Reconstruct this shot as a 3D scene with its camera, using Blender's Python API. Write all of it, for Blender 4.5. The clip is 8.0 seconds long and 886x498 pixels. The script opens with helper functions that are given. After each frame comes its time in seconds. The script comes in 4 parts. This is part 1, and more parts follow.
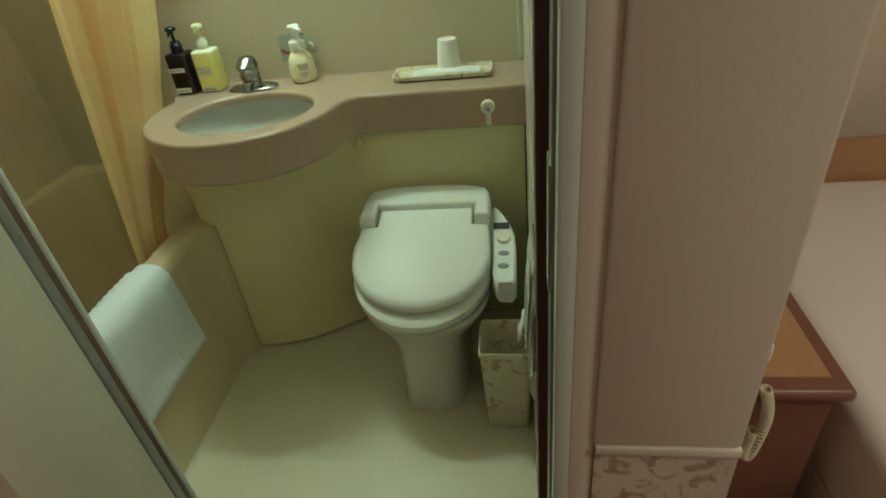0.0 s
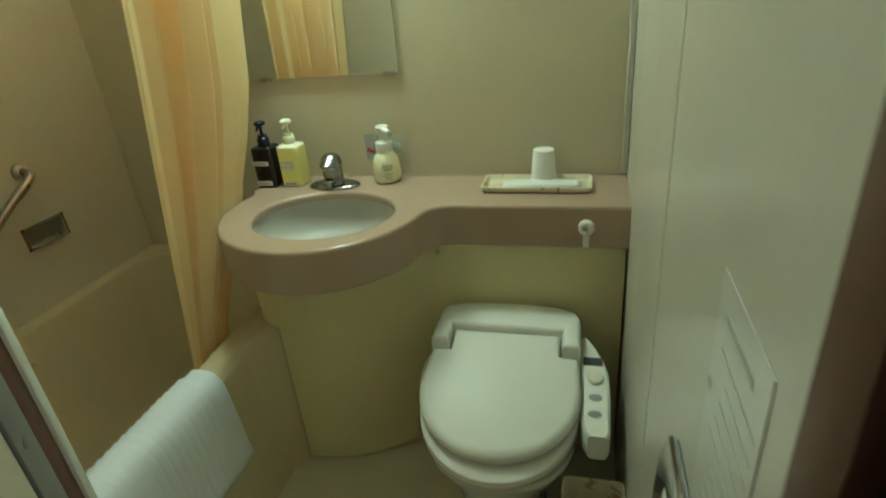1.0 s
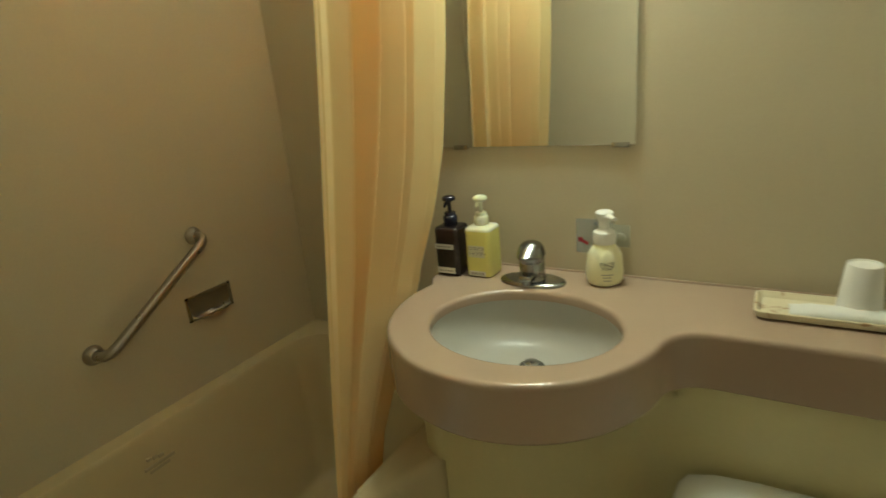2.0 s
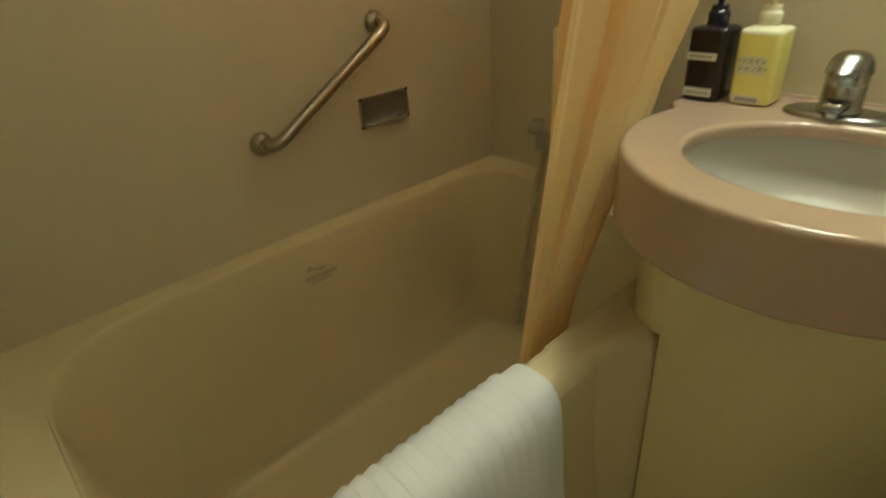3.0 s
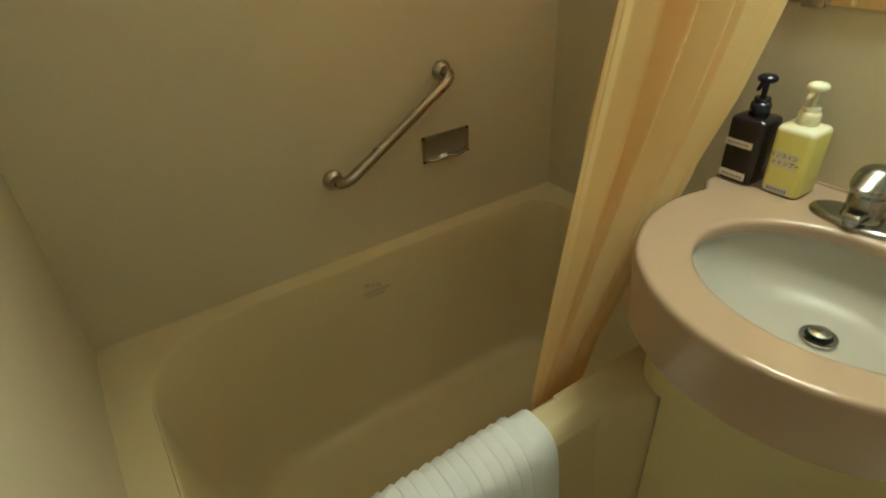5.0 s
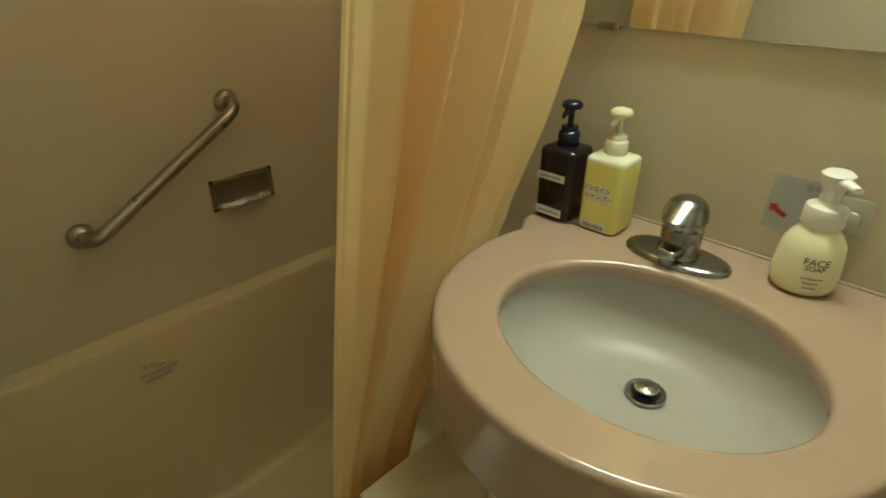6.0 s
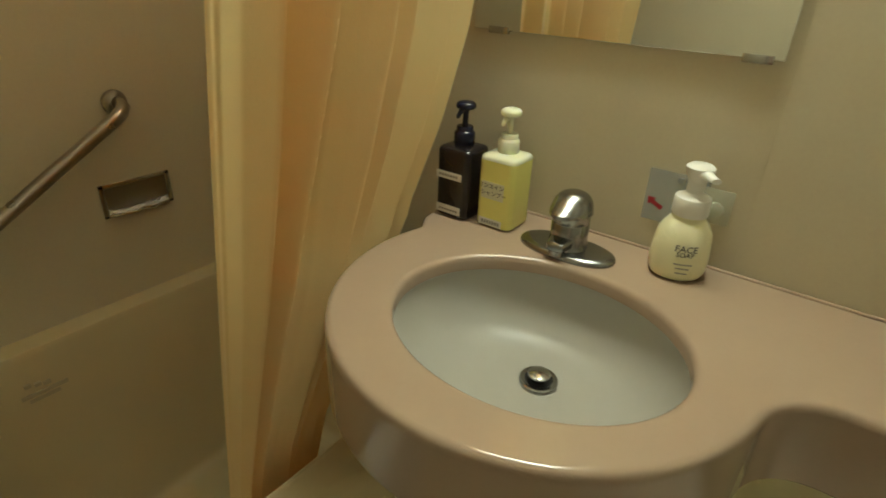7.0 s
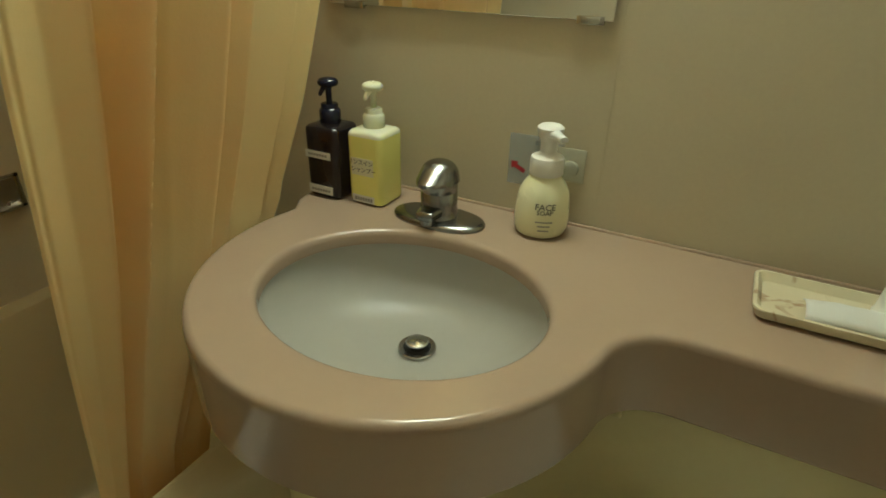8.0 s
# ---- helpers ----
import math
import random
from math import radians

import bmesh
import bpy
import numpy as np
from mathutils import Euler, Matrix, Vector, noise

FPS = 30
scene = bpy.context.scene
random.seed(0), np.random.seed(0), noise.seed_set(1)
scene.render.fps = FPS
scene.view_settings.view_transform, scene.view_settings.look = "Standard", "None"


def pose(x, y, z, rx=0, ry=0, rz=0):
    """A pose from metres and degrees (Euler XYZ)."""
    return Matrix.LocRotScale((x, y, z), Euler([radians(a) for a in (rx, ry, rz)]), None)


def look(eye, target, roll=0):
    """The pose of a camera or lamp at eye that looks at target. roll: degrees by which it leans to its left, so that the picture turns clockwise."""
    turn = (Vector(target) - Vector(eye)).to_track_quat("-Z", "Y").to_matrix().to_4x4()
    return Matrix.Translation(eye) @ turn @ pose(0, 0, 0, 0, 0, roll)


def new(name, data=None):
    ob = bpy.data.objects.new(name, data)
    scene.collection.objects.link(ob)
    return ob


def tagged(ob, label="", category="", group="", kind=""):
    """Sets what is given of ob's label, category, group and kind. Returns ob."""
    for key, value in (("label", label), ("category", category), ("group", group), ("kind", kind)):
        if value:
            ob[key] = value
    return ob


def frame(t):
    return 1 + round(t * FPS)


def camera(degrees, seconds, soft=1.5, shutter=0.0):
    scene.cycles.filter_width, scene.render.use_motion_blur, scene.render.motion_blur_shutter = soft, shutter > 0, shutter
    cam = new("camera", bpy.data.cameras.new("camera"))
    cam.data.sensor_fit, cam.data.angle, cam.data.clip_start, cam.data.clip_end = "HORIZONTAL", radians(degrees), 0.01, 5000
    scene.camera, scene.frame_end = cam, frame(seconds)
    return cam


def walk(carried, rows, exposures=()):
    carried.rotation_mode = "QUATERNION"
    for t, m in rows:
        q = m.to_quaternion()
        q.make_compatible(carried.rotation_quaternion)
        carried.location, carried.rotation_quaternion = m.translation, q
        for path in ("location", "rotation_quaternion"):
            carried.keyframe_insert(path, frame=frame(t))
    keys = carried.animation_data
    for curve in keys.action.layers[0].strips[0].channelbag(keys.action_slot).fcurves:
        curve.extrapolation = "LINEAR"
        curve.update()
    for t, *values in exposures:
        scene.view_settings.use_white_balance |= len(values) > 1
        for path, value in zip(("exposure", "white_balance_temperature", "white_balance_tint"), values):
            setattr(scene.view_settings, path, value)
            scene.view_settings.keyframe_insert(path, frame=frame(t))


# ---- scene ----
cam = camera(77.4, 8.0, soft=1.6, shutter=0.25)
PATH = [
    (0, (-0.021, -1.671, 1.25), (-0.303, -0.027, 0.146), -7.0),
    (0.2, (-0.028, -1.662, 1.259), (-0.352, 0.009, 0.208), -6.3),
    (0.5, (-0.038, -1.61, 1.251), (-0.428, 0.085, 0.265), -5.8),
    (0.7, (-0.044, -1.544, 1.251), (-0.495, 0.159, 0.304), -5.9),
    (0.9, (-0.081, -1.496, 1.279), (-0.563, 0.223, 0.379), -5.5),
    (1, (-0.099, -1.476, 1.295), (-0.6, 0.253, 0.423), -5.4),
    (1.2, (-0.136, -1.44, 1.313), (-0.699, 0.312, 0.528), -5.5),
    (2.3, (-0.458, -1.101, 1.209), (-1.599, 0.43, 0.614), -4.2),
    (2.5, (-0.518, -1.081, 1.171), (-1.727, 0.367, 0.506), -3.6),
    (3, (-0.6, -1.093, 1.057), (-1.912, 0.068, 0.092), -4.0),
    (3.5, (-0.638, -1.081, 1.041), (-1.928, -0.18, -0.193), -4.1),
    (4, (-0.632, -1.072, 1.114), (-1.93, -0.248, -0.164), -4.4),
    (4.2, (-0.615, -1.066, 1.13), (-1.929, -0.245, -0.135), -4.4),
    (5.3, (-0.517, -1.033, 1.285), (-1.964, -0.062, 0.303), -2.1),
    (5.5, (-0.52, -0.967, 1.231), (-1.943, 0.09, 0.306), -1.1),
    (6, (-0.561, -0.831, 1.181), (-1.783, 0.435, 0.229), 0.4),
    (6.5, (-0.558, -0.83, 1.182), (-1.675, 0.543, 0.25), 2.0),
    (7, (-0.511, -0.809, 1.169), (-1.563, 0.626, 0.256), 2.4),
    (7.5, (-0.457, -0.778, 1.162), (-1.401, 0.722, 0.234), 1.6),
    (8, (-0.437, -0.778, 1.15), (-1.256, 0.79, 0.215), 1.3),
]
walk(cam, [(t, look(eye, target, roll)) for t, eye, target, roll in PATH],
     exposures=[(0.0, 0.20, 5350, -13), (1.2, 0.0, 5350, -8), (2.3, -0.10, 6450, 9), (3.3, 0.28, 6500, 10), (4.2, 0.32, 6450, 10),
                (5.5, 0.05, 6350, 6), (7.0, -0.17, 6350, 10), (8.0, -0.32, 6150, 5)])

# ---- world and lights ----
world = bpy.data.worlds.new("night")
scene.world = world
world.use_nodes = True
world.node_tree.nodes["Background"].inputs[0].default_value = (0.02, 0.018, 0.015, 1)
world.node_tree.nodes["Background"].inputs[1].default_value = 0.3


def area_lamp(name, m, sx, sy, watts, colour):
    data = bpy.data.lights.new(name, "AREA")
    data.shape, data.size, data.size_y, data.energy, data.color = "RECTANGLE", sx, sy, watts, colour
    ob = new(name, data)
    ob.matrix_basis = m
    return ob


# unseen fill lamps added for bedroom and passage; the bathroom's own lamp is the glowing tube over the mirror
area_lamp("bedroom_light_glow", look((1.5, -1.3, 2.15), (1.4, -1.2, 0)), 0.5, 0.5, 9.5, (1.0, 0.74, 0.56))
area_lamp("passage_light_glow", look((1.0, -2.0, 2.15), (0.8, -1.9, 0)), 0.4, 0.4, 9.0, (1.0, 0.82, 0.64))
TUBE_LIGHT = 84.0


# ---- materials ----
def material(name, base, rough=0.5, metal=0.0, dark=None, scale=6.0, amount=0.5, grain=60.0, bump=0.05, bump_dist=0.002,
             coat=0.0, spots=None, spot_scale=10.0, spot_cut=0.62, transmission=0.0, ior=1.45, sss=0.0, rough_var=0.08, alpha=1.0, tone=0.05, spec=0.5):
    """A surface with broad stains, fine grain, uneven gloss and relief, in metres."""
    mat = bpy.data.materials.new(name)
    mat.use_nodes = True
    nt = mat.node_tree
    n, l = nt.nodes, nt.links
    bsdf = n["Principled BSDF"]
    co = n.new("ShaderNodeTexCoord")
    big = n.new("ShaderNodeTexNoise")
    big.inputs["Scale"].default_value, big.inputs["Detail"].default_value = scale, 5.0
    fine = n.new("ShaderNodeTexNoise")
    fine.inputs["Scale"].default_value, fine.inputs["Detail"].default_value = grain, 6.0
    l.new(co.outputs["Object"], big.inputs["Vector"])
    l.new(co.outputs["Object"], fine.inputs["Vector"])
    dark = dark or tuple(c * 0.82 for c in base)
    ramp = n.new("ShaderNodeMapRange")
    ramp.inputs["From Min"].default_value, ramp.inputs["From Max"].default_value = 0.35, 0.7
    ramp.inputs["To Max"].default_value = amount
    l.new(big.outputs["Fac"], ramp.inputs["Value"])
    mix = n.new("ShaderNodeMix")
    mix.data_type = "RGBA"
    mix.inputs["A"].default_value, mix.inputs["B"].default_value = (*base, 1), (*dark, 1)
    l.new(ramp.outputs["Result"], mix.inputs["Factor"])
    colour = mix.outputs["Result"]
    grainmix = n.new("ShaderNodeMix")
    grainmix.data_type, grainmix.blend_type = "RGBA", "OVERLAY"
    grainmix.inputs["Factor"].default_value = tone
    l.new(colour, grainmix.inputs["A"])
    l.new(fine.outputs["Fac"], grainmix.inputs["B"])
    colour = grainmix.outputs["Result"]
    if spots:
        sp = n.new("ShaderNodeTexNoise")
        sp.inputs["Scale"].default_value, sp.inputs["Detail"].default_value, sp.inputs["Distortion"].default_value = spot_scale, 4.0, 1.2
        l.new(co.outputs["Object"], sp.inputs["Vector"])
        cut = n.new("ShaderNodeMapRange")
        cut.inputs["From Min"].default_value, cut.inputs["From Max"].default_value = spot_cut, spot_cut + 0.08
        cut.inputs["To Max"].default_value = 0.8
        l.new(sp.outputs["Fac"], cut.inputs["Value"])
        smix = n.new("ShaderNodeMix")
        smix.data_type = "RGBA"
        smix.inputs["B"].default_value = (*spots, 1)
        l.new(colour, smix.inputs["A"])
        l.new(cut.outputs["Result"], smix.inputs["Factor"])
        colour = smix.outputs["Result"]
    l.new(colour, bsdf.inputs["Base Color"])
    rr = n.new("ShaderNodeMapRange")
    rr.inputs["To Min"].default_value, rr.inputs["To Max"].default_value = max(rough - rough_var, 0.02), min(rough + rough_var, 1)
    l.new(big.outputs["Fac"], rr.inputs["Value"])
    l.new(rr.outputs["Result"], bsdf.inputs["Roughness"])
    bsdf.inputs["Specular IOR Level"].default_value = spec
    bsdf.inputs["Metallic"].default_value = metal
    bsdf.inputs["Coat Weight"].default_value = coat
    bsdf.inputs["Transmission Weight"].default_value = transmission
    bsdf.inputs["IOR"].default_value = ior
    bsdf.inputs["Alpha"].default_value = alpha
    if sss:
        bsdf.inputs["Subsurface Weight"].default_value = sss
        bsdf.inputs["Subsurface Radius"].default_value = (0.01, 0.008, 0.004)
    if bump:
        b = n.new("ShaderNodeBump")
        b.inputs["Strength"].default_value, b.inputs["Distance"].default_value = bump, bump_dist
        l.new(fine.outputs["Fac"], b.inputs["Height"])
        l.new(b.outputs["Normal"], bsdf.inputs["Normal"])
    return mat


WALL = material("beige_wall_panel", (0.58, 0.515, 0.372), 0.36, scale=2.5, amount=0.35, grain=160, bump=0.015)
WALL_GLOSS = material("ivory_glossy_panel", (0.61, 0.59, 0.515), 0.22, scale=3, amount=0.25, grain=90, bump=0.03)
CEIL = material("ivory_ceiling_panel", (0.74, 0.72, 0.63), 0.5, scale=3, amount=0.3)
TUBM = material("beige_bath_resin", (0.66, 0.56, 0.35), 0.22, scale=4, amount=0.30, grain=120, bump=0.0, tone=0.0, rough_var=0.04)
FLOORM = material("cream_bath_floor", (0.68, 0.62, 0.45), 0.35, scale=5, amount=0.5, dark=(0.56, 0.50, 0.35), grain=220, bump=0.2)
PANELM = material("yellow_beige_panel", (0.70, 0.62, 0.34), 0.34, scale=3.5, amount=0.4, grain=110, bump=0.04)
COUNTER = material("pink_beige_counter", (0.40, 0.293, 0.212), 0.13, rough_var=0.04, coat=0.2, scale=5, amount=0.3, dark=(0.335, 0.235, 0.176), grain=130, bump=0.004, tone=0.02)
PORCELAIN = material("grey_white_porcelain", (0.43, 0.415, 0.37), 0.33, coat=0.0, scale=5, amount=0.15, grain=100, bump=0.003, tone=0.02)
TOILETM = material("white_toilet_porcelain", (0.60, 0.58, 0.51), 0.18, coat=0.3, scale=5, amount=0.2, bump=0.01)
SEATM = material("white_seat_plastic", (0.78, 0.77, 0.70), 0.42, spec=0.22, scale=5, amount=0.15, grain=150, bump=0.02)
WHITE = material("white_plastic", (0.80, 0.79, 0.74), 0.32, scale=20, amount=0.15, bump=0.01)
CREAM = material("cream_plastic", (0.74, 0.70, 0.58), 0.35, scale=20, amount=0.2, bump=0.01)
CHROME = material("worn_chrome", (0.56, 0.56, 0.55), 0.17, 1.0, scale=30, amount=0.3, grain=300, bump=0.02, rough_var=0.06)
FAUCETM = material("worn_grey_chrome", (0.32, 0.32, 0.315), 0.24, 1.0, scale=30, amount=0.5, grain=300, bump=0.02, rough_var=0.07)
STEEL = material("brushed_steel", (0.42, 0.38, 0.33), 0.30, 1.0, scale=25, amount=0.4, grain=400, bump=0.05)
MIRROR = material("mirror_silver", (0.86, 0.88, 0.86), 0.02, 1.0, scale=8, amount=0.05, bump=0.0, rough_var=0.01)
TOWELM = material("white_terry_cloth", (0.83, 0.86, 0.88), 0.95, scale=14, amount=0.15, grain=700, bump=0.6, bump_dist=0.003)
BLACKP = material("smoky_black_plastic", (0.013, 0.010, 0.012), 0.16, scale=14, amount=0.5, dark=(0.030, 0.022, 0.020), bump=0.01)
BLUEBLACK = material("blue_black_plastic", (0.012, 0.013, 0.030), 0.2, scale=14, amount=0.4, bump=0.01)
YELLOWP = material("yellow_liquid_plastic", (0.88, 0.85, 0.27), 0.24, scale=18, amount=0.3, dark=(0.88, 0.86, 0.36), sss=0.06, bump=0.01)
CLEARP = material("milky_clear_plastic", (0.80, 0.80, 0.60), 0.26, sss=0.35, bump=0.01)
SOAPM = material("pale_yellow_plastic", (0.84, 0.81, 0.54), 0.28, sss=0.15, scale=14, amount=0.2, bump=0.01)
PAPER = material("white_paper", (0.74, 0.74, 0.70), 0.7, scale=30, amount=0.2, grain=300, bump=0.1)
FILM = material("bluish_laminated_film", (0.66, 0.67, 0.63), 0.20, scale=20, amount=0.3)
CLEARFILM = material("clear_bluish_film", (0.60, 0.66, 0.72), 0.15, alpha=0.30)
CLEARHOOK = material("clear_cream_plastic", (0.72, 0.72, 0.58), 0.25, alpha=0.5)
DULL = material("dull_dark_steel", (0.46, 0.44, 0.42), 0.30, 1.0, scale=30)
HOSEM = material("aged_cream_hose", (0.58, 0.51, 0.34), 0.4)
FADED = material("faded_tan_print", (0.50, 0.43, 0.29), 0.5)
FILMINK = material("faded_print", (0.50, 0.51, 0.49), 0.5)
INK = material("dark_print", (0.05, 0.05, 0.05), 0.6)
GREYINK = material("grey_print", (0.28, 0.28, 0.26), 0.6)
REDINK = material("red_print", (0.42, 0.03, 0.04), 0.5)
DARK = material("black_gap_fill", (0.02, 0.02, 0.02), 0.5)
MARBLE = material("stained_cream_marble_plastic", (0.68, 0.61, 0.43), 0.32, scale=16, amount=0.5, spots=(0.36, 0.20, 0.09), spot_scale=22, spot_cut=0.57, bump=0.02)
DOORM = material("beige_door_laminate", (0.47, 0.42, 0.32), 0.45, scale=4, amount=0.4, grain=140, bump=0.03)
BROWN = material("dark_brown_seal", (0.105, 0.052, 0.034), 0.45, scale=30, amount=0.6)
GREYMETAL = material("grey_aluminium", (0.27, 0.28, 0.27), 0.4, 0.5, scale=25, amount=0.4)
PALEMETAL = material("pale_painted_steel", (0.56, 0.58, 0.50), 0.4, scale=8, amount=0.4, spots=(0.12, 0.06, 0.04), spot_scale=30, spot_cut=0.72)
PINKWALL = material("pink_wallpaper", (0.70, 0.59, 0.48), 0.8, scale=7, amount=0.3, grain=240, bump=0.10, spots=(0.30, 0.16, 0.12), spot_scale=14, spot_cut=0.74)
DADO = material("floral_dado_paper", (0.64, 0.52, 0.42), 0.8, scale=9, amount=0.5, grain=200, bump=0.2, spots=(0.34, 0.19, 0.12), spot_scale=62, spot_cut=0.52)
CARPET = material("reddish_carpet", (0.30, 0.13, 0.10), 0.95, scale=10, amount=0.6, grain=500, bump=0.7, bump_dist=0.005)
WOOD = material("brown_veneer", (0.20, 0.09, 0.055), 0.32, scale=9, amount=0.6, dark=(0.12, 0.05, 0.03), grain=90, bump=0.05)
WOODTOP = material("tan_veneer", (0.40, 0.23, 0.11), 0.35, scale=7, amount=0.6, dark=(0.32, 0.17, 0.08), grain=90, bump=0.04)
LINEN = material("white_bed_linen", (0.74, 0.66, 0.58), 0.9, scale=5, amount=0.2, grain=400, bump=0.3)
LAMPM = bpy.data.materials.new("lamp_diffuser")
LAMPM.use_nodes = True
LAMPM.node_tree.nodes["Principled BSDF"].inputs["Base Color"].default_value = (0.8, 0.78, 0.7, 1)
LAMPM.node_tree.nodes["Principled BSDF"].inputs["Emission Color"].default_value = (0.93, 1.0, 0.82, 1)
LAMPM.node_tree.nodes["Principled BSDF"].inputs["Emission Strength"].default_value = TUBE_LIGHT

# thin vinyl cloth that lets some light through
CURTAINM = material("yellow_vinyl_curtain", (0.87, 0.74, 0.39), 0.40, scale=5, amount=0.3, dark=(0.85, 0.69, 0.33), grain=300, bump=0.15)
_nt = CURTAINM.node_tree
_tr = _nt.nodes.new("ShaderNodeBsdfTranslucent")
_tr.inputs["Color"].default_value = (1.0, 0.44, 0.08, 1)
_mx = _nt.nodes.new("ShaderNodeMixShader")
_mx.inputs[0].default_value = 0.34
_nt.links.new(_nt.nodes["Principled BSDF"].outputs[0], _mx.inputs[1])
_nt.links.new(_tr.outputs[0], _mx.inputs[2])
_nt.links.new(_mx.outputs[0], _nt.nodes["Material Output"].inputs["Surface"])


# ---- mesh helpers ----
def finish(bm, sharp=38):
    bmesh.ops.recalc_face_normals(bm, faces=bm.faces)
    lim = radians(sharp)
    for e in bm.edges:
        e.smooth = e.calc_face_angle(0.0) < lim if len(e.link_faces) == 2 else True
    for f in bm.faces:
        f.smooth = True


def mesh(name, bm, mat):
    finish(bm)
    me = bpy.data.meshes.new(name)
    bm.to_mesh(me)
    bm.free()
    me.materials.append(mat)
    return me


def part(name, bm, mat, parent=None, label=""):
    ob = new(name, mesh(name, bm, mat))
    if parent is not None:
        ob.parent = parent
        ob.matrix_parent_inverse = Matrix.Translation(-parent.location)
    if label:
        ob["label"] = label
    return ob


def thing(name, label, category, at=(0, 0, 0), group="", kind=""):
    ob = new(name)
    ob.location = at
    ob.empty_display_size = 0.05
    return tagged(ob, label, category, group, kind)


def box(x0, x1, y0, y1, z0, z1, bevel=0.0, seg=2, bm=None):
    own = bmesh.new()
    bmesh.ops.create_cube(own, size=1)
    for v in own.verts:
        v.co = Vector((x0 + (v.co.x + .5) * (x1 - x0), y0 + (v.co.y + .5) * (y1 - y0), z0 + (v.co.z + .5) * (z1 - z0)))
    if bevel:
        bmesh.ops.bevel(own, geom=own.edges[:], offset=bevel, segments=seg, profile=0.5, affect="EDGES")
    return join(bm, own)


def join(bm, own):
    if bm is None:
        return own
    me = bpy.data.meshes.new("tmp")
    own.to_mesh(me)
    own.free()
    bm.from_mesh(me)
    bpy.data.meshes.remove(me)
    return bm


def loft(rings, cap0=True, cap1=True, closed=True, bm=None):
    own = bmesh.new()
    vs = [[own.verts.new(p) for p in r] for r in rings]
    for a, b in zip(vs, vs[1:]):
        n = len(a)
        for i in range(n if closed else n - 1):
            j = (i + 1) % n
            own.faces.new((a[i], a[j], b[j], b[i]))
    if closed and cap0:
        own.faces.new(vs[0][::-1])
    if closed and cap1:
        own.faces.new(vs[-1])
    return join(bm, own)


def revolve(profile, c, segs=32, bm=None, cap=True, sx=1.0, sy=1.0):
    """profile: (radius, height) pairs above c."""
    rings = [[(c[0] + sx * r * math.cos(2 * math.pi * i / segs), c[1] + sy * r * math.sin(2 * math.pi * i / segs), c[2] + h)
              for i in range(segs)] for r, h in profile]
    return loft(rings, cap, cap, bm=bm)


def tube(points, r, segs=12, bm=None):
    pts = [Vector(p) for p in points]
    rings, up = [], None
    for i, p in enumerate(pts):
        d = (pts[min(i + 1, len(pts) - 1)] - pts[max(i - 1, 0)]).normalized()
        if up is None:
            up = Vector((0, 0, 1)) if abs(d.z) < 0.9 else Vector((1, 0, 0))
        side = d.cross(up).normalized()
        up = side.cross(d).normalized()
        rings.append([p + r * (math.cos(2 * math.pi * k / segs) * side + math.sin(2 * math.pi * k / segs) * up) for k in range(segs)])
    return loft(rings, bm=bm)


def smooth_path(points, n=8):
    pts = [Vector(p) for p in points]
    out = []
    for i in range(len(pts) - 1):
        p0, p1, p2, p3 = pts[max(i - 1, 0)], pts[i], pts[i + 1], pts[min(i + 2, len(pts) - 1)]
        for k in range(n):
            t = k / n
            out.append(0.5 * (2 * p1 + (p2 - p0) * t + (2 * p0 - 5 * p1 + 4 * p2 - p3) * t * t + (3 * p1 - p0 - 3 * p2 + p3) * t ** 3))
    out.append(pts[-1])
    return out


def round_rect(x0, x1, y0, y1, z, radii, n=10):
    """A rounded rectangle; radii for the corners (x1 y1), (x0 y1), (x0 y0), (x1 y0)."""
    if not isinstance(radii, (tuple, list)):
        radii = (radii,) * 4
    out = []
    for k, (cx, cy, sx, sy) in enumerate(((x1, y1, -1, -1), (x0, y1, 1, -1), (x0, y0, 1, 1), (x1, y0, -1, 1))):
        r = radii[k]
        for i in range(n):
            a = math.pi / 2 * (k + i / (n - 1))
            out.append(Vector((cx + sx * r + r * math.cos(a), cy + sy * r + r * math.sin(a), z)))
    return out


def lettering(name, text, m, size, mat, parent, label=""):
    cu = bpy.data.curves.new(name, "FONT")
    cu.body, cu.size, cu.extrude = text, size, 0.0002
    cu.align_x, cu.align_y, cu.resolution_u = "CENTER", "CENTER", 2
    tmp = bpy.data.objects.new(name, cu)
    scene.collection.objects.link(tmp)
    me = bpy.data.meshes.new_from_object(tmp.evaluated_get(bpy.context.evaluated_depsgraph_get()))
    bpy.data.objects.remove(tmp)
    me.materials.clear()
    me.materials.append(mat)
    me.transform(m)
    ob = new(name, me)
    ob.parent = parent
    ob.matrix_parent_inverse = Matrix.Translation(-parent.location)
    if label:
        ob["label"] = label
    return ob


# ---- the room ----
def structure(name, bm, mat, label):
    return tagged(part(name, bm, mat), label, "structure", kind="structure")


H = 2.08
floor_ob = structure("floor", box(-0.95, 0.02, -1.29, 0.02, -0.06, 0.0), FLOORM, "cream moulded plastic bathroom floor")
structure("wall_back", box(-1.70, 0.10, 0.0, 0.09, -0.1, H), WALL, "beige plastic bathroom wall behind the basin")
structure("wall_left", box(-1.70, -1.60, -1.20, 0.0, -0.1, H), WALL, "beige plastic wall along the bathtub")
structure("wall_right", box(0.0, 0.10, -1.266, 0.0, -0.1, H), WALL_GLOSS, "glossy ivory wall panel beside the toilet")
structure("wall_front", box(-1.70, -0.577, -1.29, -1.20, -0.1, H), WALL, "beige wall panel beside the bathroom door")
